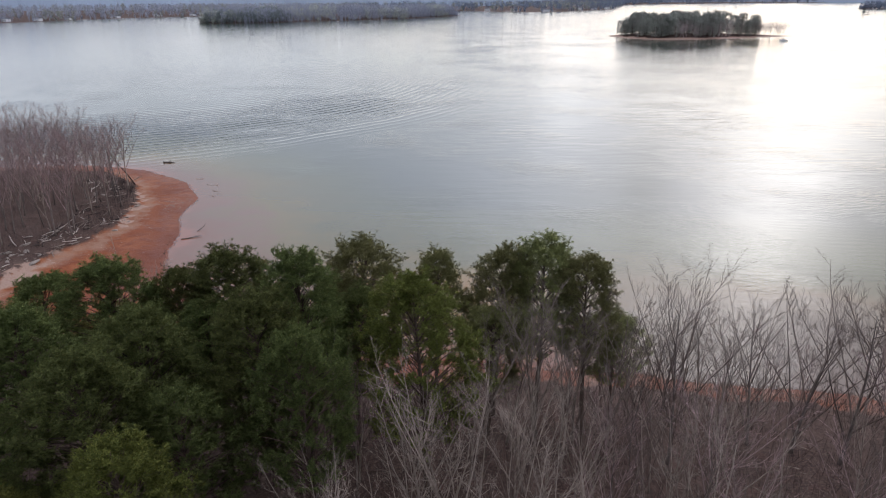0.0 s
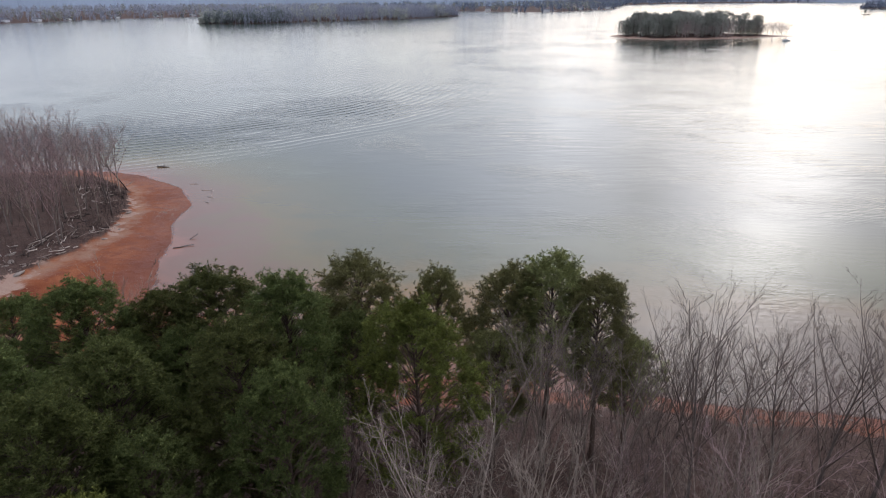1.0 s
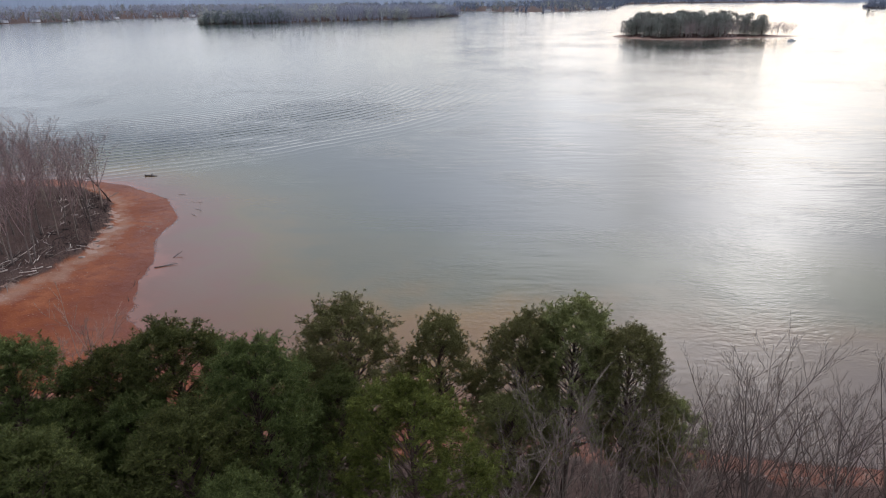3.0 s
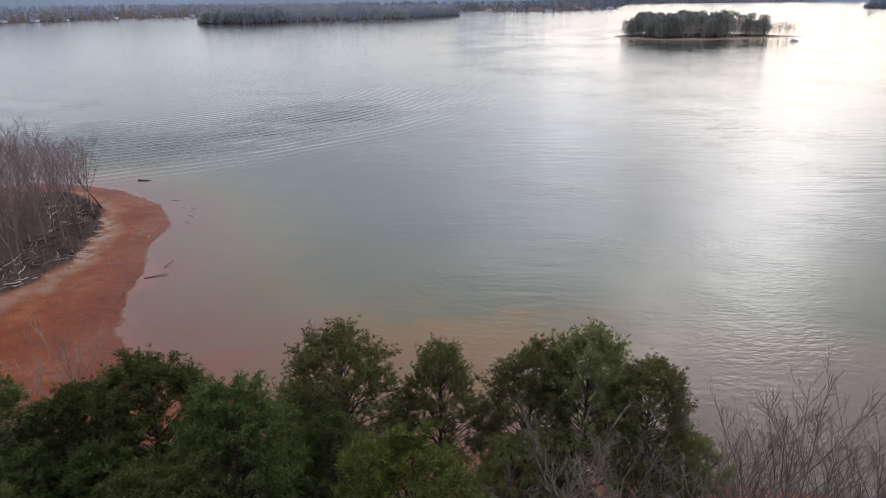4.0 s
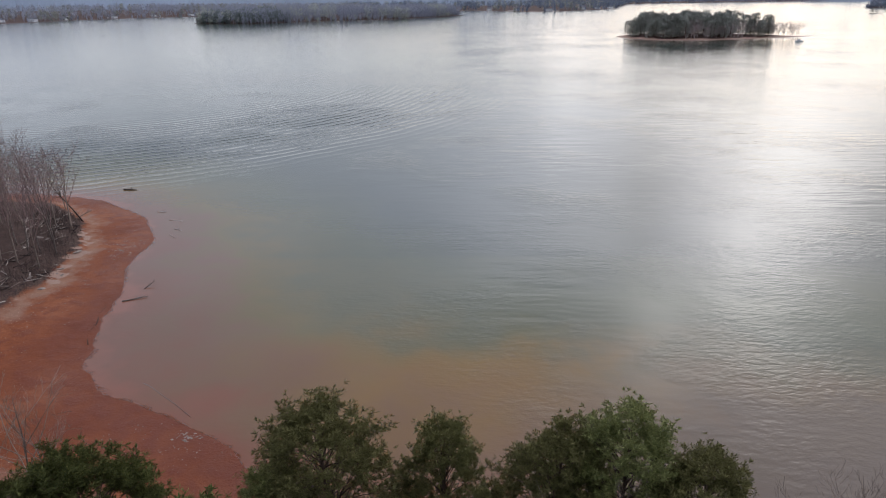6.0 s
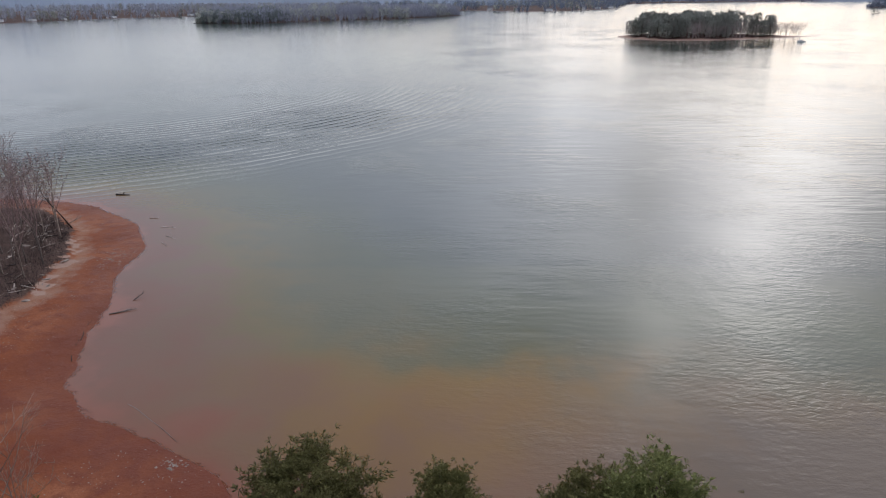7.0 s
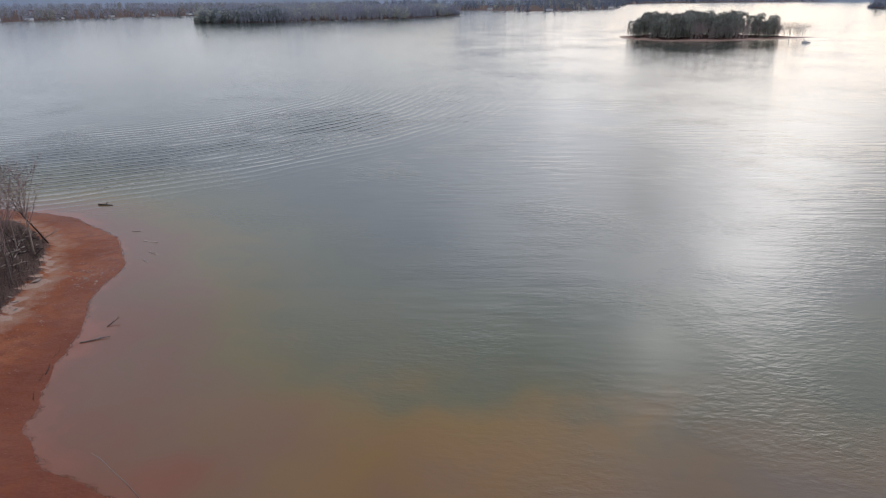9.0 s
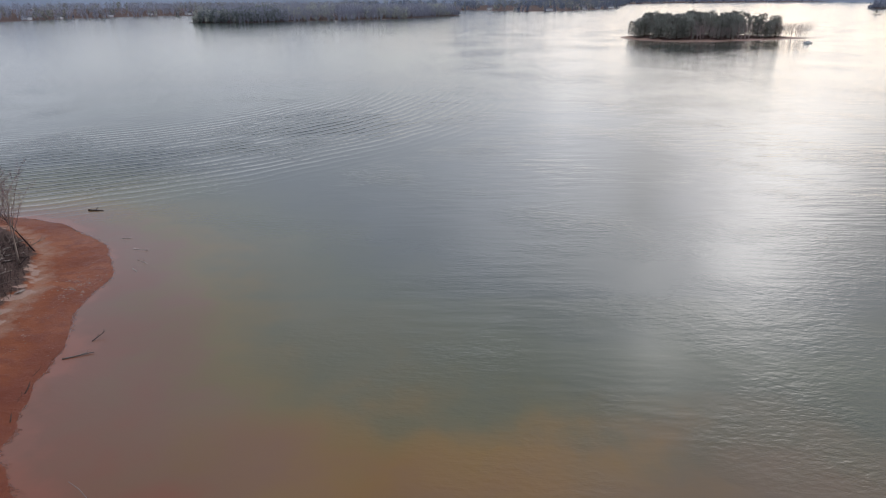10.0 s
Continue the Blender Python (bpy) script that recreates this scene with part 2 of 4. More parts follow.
    # far out the waves are too fine to break the mirror
    ch = mth(nt, "MULTIPLY", ch, mth(nt, "SUBTRACT", 1.0, mth(nt, "MULTIPLY", mth(nt, "SUBTRACT", ranged(nt, split.outputs[1], 150.0, 400.0), mth(nt, "MULTIPLY", ranged(nt, split.outputs[1], 720.0, 1000.0), 0.9)), 0.4)))
    # long low ripples out on the open water
    long_way = nt.nodes.new("ShaderNodeMapping")
    long_way.inputs["Rotation"].default_value = (0, 0, radians(5))
    long_way.inputs["Scale"].default_value = (0.2, 1.0, 1.0)
    nt.links.new(pos, long_way.inputs[0])
    lines_out = tex(nt, "ShaderNodeTexNoise", 0.42, 3, long_way.outputs[0], 0.5)
    calm = tex(nt, "ShaderNodeTexNoise", 0.016, 2, pos)
    lo = mth(nt, "MULTIPLY", mth(nt, "MULTIPLY", lines_out.outputs["Fac"], ranged(nt, calm.outputs["Fac"], 0.38, 0.62)), mth(nt, "MULTIPLY", ranged(nt, split.outputs[1], 70.0, 150.0), ranged(nt, split.outputs[0], -30.0, 22.0)))
    # the cove in the lee of the point lies calm
    open_reach = mth(nt, "MAXIMUM", ranged(nt, split.outputs[0], -25.0, 12.0), ranged(nt, split.outputs[1], 112.0, 170.0))
    ch = mth(nt, "MULTIPLY", ch, mth(nt, "ADD", mth(nt, "MULTIPLY", open_reach, 1.05), 0.22))
    h = mth(nt, "ADD", mth(nt, "ADD", mth(nt, "MULTIPLY", sw, 0.23), mth(nt, "MULTIPLY", ww, 0.005)), mth(nt, "ADD", ch, mth(nt, "MULTIPLY", lo, 0.25)))
    bump(nt, b, h, 1.0)
    # the last hand's breadth of water lets the wet clay through
    clear = nt.nodes.new("ShaderNodeBsdfTransparent")
    blend = nt.nodes.new("ShaderNodeMixShader")
    lap = mth(nt, "ADD", attr(nt, "offshore"), mth(nt, "MULTIPLY", mth(nt, "SUBTRACT", mth(nt, "ADD", mth(nt, "MULTIPLY", mid.outputs["Fac"], 0.4), mth(nt, "MULTIPLY", chop.outputs["Fac"], 0.6)), 0.5), 2.4))
    nt.links.new(mth(nt, "POWER", ranged(nt, lap, -0.35, 0.35), 0.7), blend.inputs[0])
    nt.links.new(clear.outputs[0], blend.inputs[1])
    nt.links.new(b.outputs[0], blend.inputs[2])
    nt.links.new(blend.outputs[0], nt.nodes["Material Output"].inputs["Surface"])
    return m


def make_leaf(name, dark, mid, light, trans=0.38):
    m, nt, b = material(name, 0.75, 0.08)
    geo = nt.nodes.new("ShaderNodeNewGeometry")
    info = nt.nodes.new("ShaderNodeObjectInfo")
    col = ramp(nt, geo.outputs["Random Per Island"], [(0.0, dark), (0.55, mid), (1.0, light)])
    n = tex(nt, "ShaderNodeTexNoise", 0.9, 3, geo.outputs["Position"])
    col = mix(nt, mth(nt, "MULTIPLY", ranged(nt, n.outputs["Fac"], 0.4, 0.75), 0.6), col, light)
    # fine noise puts shaded gaps between needles into the colour, pale at the tips
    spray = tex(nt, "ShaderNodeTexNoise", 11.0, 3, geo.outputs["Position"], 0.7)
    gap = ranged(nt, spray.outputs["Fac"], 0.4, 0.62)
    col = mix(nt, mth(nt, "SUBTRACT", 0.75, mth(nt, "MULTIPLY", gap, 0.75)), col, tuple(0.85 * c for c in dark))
    bump(nt, b, spray.outputs["Fac"], 0.12)
    hsv = nt.nodes.new("ShaderNodeHueSaturation")
    nt.links.new(mth(nt, "ADD", mth(nt, "MULTIPLY", info.outputs["Random"], 0.04), 0.48), hsv.inputs["Hue"])
    nt.links.new(mth(nt, "ADD", mth(nt, "MULTIPLY", info.outputs["Random"], 0.5), 0.75), hsv.inputs["Value"])
    nt.links.new(col, hsv.inputs["Color"])
    nt.links.new(hsv.outputs[0], b.inputs["Base Color"])
    t = nt.nodes.new("ShaderNodeBsdfTranslucent")
    nt.links.new(hsv.outputs[0], t.inputs[0])
    s = nt.nodes.new("ShaderNodeMixShader")
    s.inputs[0].default_value = trans
    nt.links.new(b.outputs[0], s.inputs[1])
    nt.links.new(t.outputs[0], s.inputs[2])
    nt.links.new(s.outputs[0], nt.nodes["Material Output"].inputs["Surface"])
    return m


def make_bark(name, dark, light, vary=0.5):
    m, nt, b = material(name, 0.9, 0.15)
    geo = nt.nodes.new("ShaderNodeNewGeometry")
    info = nt.nodes.new("ShaderNodeObjectInfo")
    n = tex(nt, "ShaderNodeTexNoise", 3.0, 5, geo.outputs["Position"], 0.65)
    f = mth(nt, "ADD", mth(nt, "MULTIPLY", n.outputs["Fac"], 0.6), mth(nt, "MULTIPLY", geo.outputs["Random Per Island"], 0.4))
    col = ramp(nt, f, [(0.25, dark), (0.75, light)])
    hsv = nt.nodes.new("ShaderNodeHueSaturation")
    nt.links.new(mth(nt, "ADD", mth(nt, "MULTIPLY", info.outputs["Random"], vary), 1.0 - vary / 2), hsv.inputs["Value"])
    nt.links.new(col, hsv.inputs["Color"])
    nt.links.new(hsv.outputs[0], b.inputs["Base Color"])
    bump(nt, b, n.outputs["Fac"], 0.04)
    return m


def make_plain(name, a, c, rough=0.8, scale=2.0):
    m, nt, b = material(name, rough, 0.3)
    n = tex(nt, "ShaderNodeTexNoise", scale, 5, place(nt), 0.65)
    nt.links.new(mix(nt, ranged(nt, n.outputs["Fac"], 0.3, 0.7), a, c), b.inputs["Base Color"])
    bump(nt, b, n.outputs["Fac"], 0.05)
    return m


GROUND = make_ground()
WATER = make_water()
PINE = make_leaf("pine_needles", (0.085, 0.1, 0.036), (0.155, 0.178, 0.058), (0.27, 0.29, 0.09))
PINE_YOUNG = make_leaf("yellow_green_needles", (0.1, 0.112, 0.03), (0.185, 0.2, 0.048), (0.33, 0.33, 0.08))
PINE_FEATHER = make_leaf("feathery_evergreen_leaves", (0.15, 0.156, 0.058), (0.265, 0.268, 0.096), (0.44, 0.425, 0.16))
# distance haze is put into these paled, greyed needle colours
PINE_HAZED = make_leaf("haze_paled_pine_needles", (0.29, 0.3, 0.26), (0.4, 0.41, 0.36), (0.5, 0.5, 0.44))
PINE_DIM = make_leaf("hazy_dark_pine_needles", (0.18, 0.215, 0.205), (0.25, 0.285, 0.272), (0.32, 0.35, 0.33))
PINE_BARK = make_bark("pine_bark", (0.05, 0.035, 0.028), (0.16, 0.11, 0.085))
BARK = make_bark("grey_bark", (0.075, 0.058, 0.05), (0.22, 0.18, 0.155))
BARK_PALE = make_bark("pale_grey_twigs", (0.13, 0.1, 0.08), (0.36, 0.29, 0.235))
BARK_TIP = make_bark("brown_twigs", (0.06, 0.044, 0.036), (0.18, 0.135, 0.112))
BARK_RED = make_bark("reddish_budding_twigs", (0.14, 0.094, 0.088), (0.38, 0.265, 0.245))
# blue-grey base colours stand in for the air haze over far woods
WOODS = make_bark("haze_tinted_bare_woods", (0.24, 0.25, 0.29), (0.36, 0.37, 0.425))
WOODS_HAZE = make_bark("haze_tinted_far_woods", (0.15, 0.18, 0.235), (0.24, 0.275, 0.34), 0.2)
BRUSH = make_bark("brown_undergrowth", (0.035, 0.023, 0.02), (0.11, 0.072, 0.06))
# paler than near twigs: haze over the island is put into the colour
ISLAND_BARK = make_bark("haze_paled_island_twigs", (0.25, 0.195, 0.185), (0.46, 0.37, 0.35))
DARKWOOD = make_bark("dark_wet_wood", (0.018, 0.014, 0.013), (0.07, 0.052, 0.045))
DRIFT = make_bark("weathered_driftwood", (0.1, 0.07, 0.055), (0.3, 0.24, 0.2))
DRIFT_PALE = make_bark("bleached_driftwood", (0.3, 0.25, 0.21), (0.6, 0.52, 0.45))
STONE = make_plain("pale_stone", (0.15, 0.12, 0.1), (0.36, 0.3, 0.25), 0.85, 1.5)
# the ridge glows faintly blue to paint in haze; nothing there gives light
HAZE = make_bark("haze_glow_ridge", (0.15, 0.18, 0.235), (0.24, 0.275, 0.34), 0.2)
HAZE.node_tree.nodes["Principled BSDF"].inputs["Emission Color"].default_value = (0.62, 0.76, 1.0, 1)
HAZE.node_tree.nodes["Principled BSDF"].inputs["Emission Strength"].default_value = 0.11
WHITE = make_plain("white_paint", (0.7, 0.7, 0.7), (0.82, 0.82, 0.82), 0.5, 0.4)
ROOF = make_plain("grey_shingles", (0.12, 0.12, 0.13), (0.2, 0.2, 0.21), 0.8, 0.5)
TINT = make_plain("tinted_glass", (0.03, 0.035, 0.04), (0.05, 0.055, 0.06), 0.1, 0.5)


# ---- helpers for building ----
def mesh_of(name, verts, faces, mat, smooth=False):
    me = bpy.data.meshes.new(name)
    me.from_pydata([tuple(v) for v in verts], [], [tuple(f) for f in faces])
    me.materials.append(mat)
    if smooth:
        me.polygons.foreach_set("use_smooth", [True] * len(me.polygons))
    me.update()
    return me


def tri_mesh(name, v, mat, normals=None):
    """A mesh of loose triangles from an array (n, 3, 3)."""
    v = np.asarray(v, dtype=np.float32)
    n = len(v)
    me = bpy.data.meshes.new(name)
    me.vertices.add(3 * n)
    me.vertices.foreach_set("co", v.ravel())
    me.loops.add(3 * n)
    me.loops.foreach_set("vertex_index", np.arange(3 * n, dtype=np.int32))
    me.polygons.add(n)
    me.polygons.foreach_set("loop_start", np.arange(0, 3 * n, 3, dtype=np.int32))
    me.materials.append(mat)
    me.update(calc_edges=True)
    if normals is not None:
        me.polygons.foreach_set("use_smooth", np.ones(n, bool))
        me.normals_split_custom_set_from_vertices(normals.tolist())
    return me


def part(name, me, parent, label=""):
    ob = new(name, me)
    ob.parent = parent
    return tagged(ob, label)


class Tubes:
    """Collects tapered tubes into one mesh."""

    def __init__(self):
        self.v, self.f = [], []

    def add(self, pts, radii, sides=4):
        base = len(self.v)
        n = len(pts)
        for i in range(n):
            a = pts[max(i - 1, 0)]
            c = pts[min(i + 1, n - 1)]
            d = (c - a).normalized()
            side = d.cross(Vector((0.31, 0.95, 0.1)))
            if side.length < 0.05:
                side = d.cross(Vector((1, 0, 0)))
            side.normalize()
            other = d.cross(side)
            for k in range(sides):
                w = 2 * math.pi * k / sides
                self.v.append(pts[i] + (side * math.cos(w) + other * math.sin(w)) * radii[i])
        for i in range(n - 1):
            for k in range(sides):
                q = (k + 1) % sides
                self.f.append((base + i * sides + k, base + i * sides + q, base + (i + 1) * sides + q, base + (i + 1) * sides + k))
        self.f.append(tuple(base + (n - 1) * sides + k for k in range(sides)))
        if sides > 3:
            self.f.append(tuple(base + k for k in reversed(range(sides))))

    def twig(self, a, b, r):
        """A thin twig: a three-sided spike."""
        base = len(self.v)
        d = (b - a).normalized()
        s = d.cross(Vector((0.43, 0.87, 0.2))).normalized() * r
        o = d.cross(s)
        self.v += [a + s, a - s * 0.5 + o * 0.87, a - s * 0.5 - o * 0.87, b]
        self.f += [(base, base + 1, base + 3), (base + 1, base + 2, base + 3), (base + 2, base, base + 3)]

    def mesh(self, name, mat, smooth=False):
        return mesh_of(name, self.v, self.f, mat, smooth)


def bend(rng, start, way, length, segs, wobble, lift):
    pts = [start.copy()]
    d = way.normalized()
    for i in range(segs):
        d = d + Vector((rng.uniform(-1, 1), rng.uniform(-1, 1), rng.uniform(-1, 1))) * wobble + Vector((0, 0, lift))
        d.normalize()
        pts.append(pts[-1] + d * (length / segs))
    return pts


def along(pts, t):
    n = len(pts) - 1
    i = min(int(t * n), n - 1)
    f = t * n - i
    return pts[i].lerp(pts[i + 1], f), (pts[i + 1] - pts[i]).normalized()


def sideways(rng, d, angle):
    r = Vector((rng.uniform(-1, 1), rng.uniform(-1, 1), rng.uniform(-1, 1)))
    side = d.cross(r)
    side.normalize()
    return (d * math.cos(angle) + side * math.sin(angle)).normalized()


def bare_tree(seed, height, spread=30, fork=0.3, limbs=9, branches=7, twigs=6, bark=None, tip=None, lean=0.05, name="bare_tree", fine=1.0, reach=1.0, girth=0.007, upto=0.92, subs=1):
    """A leafless tree: a trunk, and rising limbs that each carry their branches and fine twigs."""
    rng = random.Random(seed)
    tree = new(name)
    trunk = Tubes()
    r0 = girth * height + 0.015
    way = Vector((rng.uniform(-lean, lean), rng.uniform(-lean, lean), 1))
    stem = bend(rng, Vector((0, 0, -0.4)), way, height * 0.84, 10, 0.06, 0.03)
    trunk.add(stem, [r0 * (1.3 if i == 0 else 1) * (1 - 0.93 * i / 10) + 0.008 for i in range(11)], 7)
    part("trunk", trunk.mesh("trunk", bark, True), tree)
    first = rng.uniform(0, 6.3)
    for i in range(limbs):
        t = fork + (upto - fork) * ((i + rng.uniform(0.0, 0.8)) / limbs) ** 1.2
        p, d = along(stem, min(t, 0.96))
        a = first + 2.4 * i + rng.uniform(-0.5, 0.5)
        open_out = radians(spread * rng.uniform(0.75, 1.2) * (1.0 + 0.45 * i / limbs))
        w = Vector((math.cos(a) * math.sin(open_out), math.sin(a) * math.sin(open_out), math.cos(open_out))) + d * 0.15
        length = max(height * 0.14, (height * rng.uniform(0.86, 1.0) - p.z) / math.cos(open_out) * 0.92 * reach)
        limb = bend(rng, p, w, length * rng.uniform(0.82, 1.0), 7, 0.1, 0.02)
        tubes = Tubes()
        rl = max(0.014, r0 * (1 - 0.8 * t) * 0.55)
        tubes.add(limb, [rl * (1 - 0.9 * k / 7) + 0.006 for k in range(8)], 5)
        for j in range(branches):
            u = 0.14 + 0.84 * ((j + rng.random() * 0.7) / branches) ** 0.85
            q, e = along(limb, min(u, 0.98))
            bl = min(length, 6.0) * (1.0 - 0.5 * u) * 0.46 * rng.uniform(0.7, 1.25)
            br = bend(rng, q, sideways(rng, e, rng.uniform(0.5, 1.0)) + Vector((0, 0, 0.12)), bl, 4, 0.11, 0.06)
            rb = max(0.009 * fine, rl * (1 - 0.8 * u) * 0.5)
            tubes.add(br, [rb, rb * 0.82, rb * 0.62, rb * 0.45, 0.004 * fine], 3)
            for k in range(twigs):
                s = 0.12 + 0.86 * (k + rng.random()) / twigs
                z, g = along(br, min(s, 0.98))
                tl = bl * (1.1 - 0.65 * s) * 0.5 * rng.uniform(0.6, 1.3)
                end = z + (sideways(rng, g, rng.uniform(0.35, 0.7)) + Vector((0, 0, 0.22))).normalized() * tl
                tubes.twig(z, end, 0.0075 * fine)
                for f in (0.35, 0.68)[:subs]:
                    y = z.lerp(end, f + rng.uniform(-0.12, 0.12))
                    tubes.twig(y, y + (sideways(rng, (end - z).normalized(), rng.uniform(0.35, 0.75)) + Vector((0, 0, 0.2))) * tl * rng.uniform(0.35, 0.65), 0.0055 * fine)
        part("limb", tubes.mesh("limb", tip or bark), tree)
    return tree


def tufts(rng, centres, axes, facing, size, blades, width):
    """Needle tufts: thin blades that burst from each centre about its axis."""
    n = len(centres) * blades
    c = np.repeat(centres, blades, 0)
    d = np.repeat(axes, blades, 0) * 0.62 + rng.normal(size=(n, 3)) * 0.5
    d /= np.linalg.norm(d, axis=1, keepdims=True) + 1e-9
    s = np.cross(d, rng.normal(size=d.shape))
    s /= np.linalg.norm(s, axis=1, keepdims=True) + 1e-9
    ln = size * rng.uniform(0.6, 1.25, (n, 1))
    w = width * rng.uniform(0.7, 1.3, (n, 1))
    v = np.stack([c - s * w * 0.35, c + d * ln * 0.55 + s * w, c + d * ln], 1)
    o = np.repeat(facing, blades, 0) + rng.normal(size=(n, 3)) * 0.3 + d * 0.35
    o /= np.linalg.norm(o, axis=1, keepdims=True)
    flip = (np.cross(v[:, 1] - v[:, 0], v[:, 2] - v[:, 0]) * o).sum(1) < 0
    v[flip] = v[flip][:, ::-1]
    return v, np.repeat(o, 3, 0)


def pine_tree(seed, height, radius, low=0.42, leaf=None, clumps=270, per=25, size=0.25, blades=9, width=0.036, name="pine_tree", rise=0.35, flat=0.85, top=0.38, ragged=0.0):
    """A pine: a tall trunk, boughs, and a crown of ragged clumps of needle tufts at the ends of the sprays."""
    rng = random.Random(seed)
    nr = np.random.RandomState(seed)
    tree = new(name)
    trunk = Tubes()
    stem = bend(rng, Vector((0, 0, -0.4)), Vector((rng.uniform(-0.05, 0.05), rng.uniform(-0.05, 0.05), 1)), height * 0.97, 8, 0.025, 0.03)
    r0 = 0.009 * height + 0.03
    trunk.add(stem, [r0 * (1.2 if i == 0 else 1) * (1 - 0.9 * i / 8) + 0.015 for i in range(9)], 8)
    part("trunk", trunk.mesh("trunk", PINE_BARK, True), tree)
    wood = Tubes()
    cen, axes, out = [], [], []
    f1, f2 = rng.uniform(0, 6.3), rng.uniform(0, 6.3)
    for k in range(clumps):
        u = min(1 - (1 - (k + rng.random()) / clumps) ** 1.15, 0.995)
        a = 2.39996 * k + rng.uniform(-0.5, 0.5)
        lobe = 1 + 0.2 * math.sin(2 * a + f1 + 3 * u) + 0.14 * math.sin(3 * a + f2 - 5 * u)
        shape = (1 - u) ** top * (0.5 + 0.5 * min(1, u / 0.28)) * lobe
        far = radius * shape * rng.uniform(0.35, 1.0) ** 0.45
        p, _d = along(stem, min(low + (1 - low) * u, 0.999))
        q = p + Vector((math.cos(a) * far, math.sin(a) * far, rng.gauss(0, 0.3) + 0.12 * far))
        if far > 0.6 and k % 2 == 0:
            b, _e = along(stem, max(0.1, low + (1 - low) * u - 0.05 - 0.03 * far))
            bow = [b, b.lerp(q, 0.35) + Vector((0, 0, 0.12 * far)), b.lerp(q, 0.7) + Vector((0, 0, 0.1 * far)), q]
            rb = 0.018 + 0.011 * far
            wood.add(bow, [rb, rb * 0.75, rb * 0.5, rb * 0.25], 4)
        cr = rng.uniform(0.42, 0.82) * radius / 3.6 * (0.75 + 0.25 * min(1, far / 1.5))
        axis = np.array([math.cos(a) * 0.6, math.sin(a) * 0.6, 0.35]) * min(1, far / 2) + np.array([0, 0, rise])
        sprays = max(4, per // 5)
        for j in range(sprays):
            # a spray: tufts along a short shoot that bends up and out of the clump
            d = nr.normal(size=3)
            d = d / np.linalg.norm(d) + axis * 0.75
            d /= np.linalg.norm(d)
            ln = cr * rng.uniform(0.8, 1.15 + ragged)
            n = max(2, per // sprays)
            w = (np.arange(n) + nr.uniform(0.2, 1.0, n)) / n
            pts = np.array(q)[None] + d[None] * (w * ln)[:, None] * np.array([1, 1, flat]) + nr.normal(size=(n, 3)) * 0.09 * cr
            pts[:, 2] += 0.25 * ln * w * w
            cen.append(pts)
            axes.append(np.repeat((d + [0, 0, 0.35])[None], n, 0))
            out.append(np.repeat((d * 0.8 + axis * 0.4 + [0, 0, 0.15])[None], n, 0) + nr.normal(size=(n, 3)) * 0.25)
            if k % 2 == 0 and far > 0.6 and per > 20:
                wood.twig(q, Vector(pts[-1]), 0.01)
    part("bough", wood.mesh("bough", PINE_BARK), tree)
    axes = np.concatenate(axes)
    out = np.concatenate(out)
    axes /= np.linalg.norm(axes, axis=1, keepdims=True)
    out /= np.linalg.norm(out, axis=1, keepdims=True)
    blade, facing = tufts(nr, np.concatenate(cen), axes, out, size, blades, width)
    part("crown", tri_mesh("crown", blade, leaf, facing), tree)
    return tree


# ---- the lie of the land ----
NEAR_SHORE = [(-400, 95), (-240, 112), (-160, 126), (-115, 140), (-88, 146), (-72, 144.3), (-65, 141.2), (-55.6, 133.2), (-48.8, 125.7), (-45.8, 116), (-45.2, 109), (-42.5, 98), (-40.8, 91.3), (-39.6, 86), (-38.0, 80.5), (-34.3, 77.3), (-29.2, 74.1), (-24, 71), (-19.6, 67.6), (-15.5, 63.8), (-9, 61.0), (0, 59.5), (9, 58), (17.6, 56.8), (23, 55.8), (30, 54.2), (40, 51.5), (62, 46), (110, 30), (400, -120), (400, -500), (-400, -500)]
BANK = [(-400, 88), (-240, 105), (-160, 119), (-115, 133), (-90, 139), (-72, 136), (-63, 129), (-60, 124.6), (-56.8, 118), (-54.6, 112), (-52.6, 102), (-53.6, 92), (-56.5, 83), (-57.5, 76), (-54, 69), (-44, 63), (-30, 60), (-18, 57), (-6, 54), (8, 54.6), (18, 53.2), (30, 50.6), (42, 47.6), (62, 42.2), (110, 24), (400, -126), (400, -500), (-400, -500)]
ISLAND = [(161, 662), (168, 634), (184, 612), (222, 607), (266, 621), (302, 638), (322, 648), (345, 655), (318, 662), (290, 690), (240, 712), (190, 705), (166, 685)]
FAR_POINT = [(-392, 1100), (-340, 1082), (-280, 1090), (-212, 1170), (-150, 1215), (-83, 1250), (-20, 1370), (45, 1500), (20, 1620), (-120, 1640), (-260, 1500), (-360, 1300), (-400, 1180)]
FAR_LEFT = [(-3000, 900), (-1100, 1060), (-726, 1150), (-705, 1200), (-690, 1350), (-625, 1465), (-540, 1540), (-420, 1750), (-200, 2000), (66, 2050), (177, 1850), (292, 1820), (420, 2000), (552, 2200), (600, 2450), (745, 2890), (915, 3500), (1300, 3900), (1750, 4150), (2500, 4400), (3600, 4550), (6000, 4600), (6000, 6500), (-6000, 6500), (-6000, 900)]
FAR_RIGHT = [(1232, 2090), (1256, 1985), (1330, 1930), (1600, 1850), (2600, 1900), (3000, 2300), (2000, 2500), (1400, 2300)]


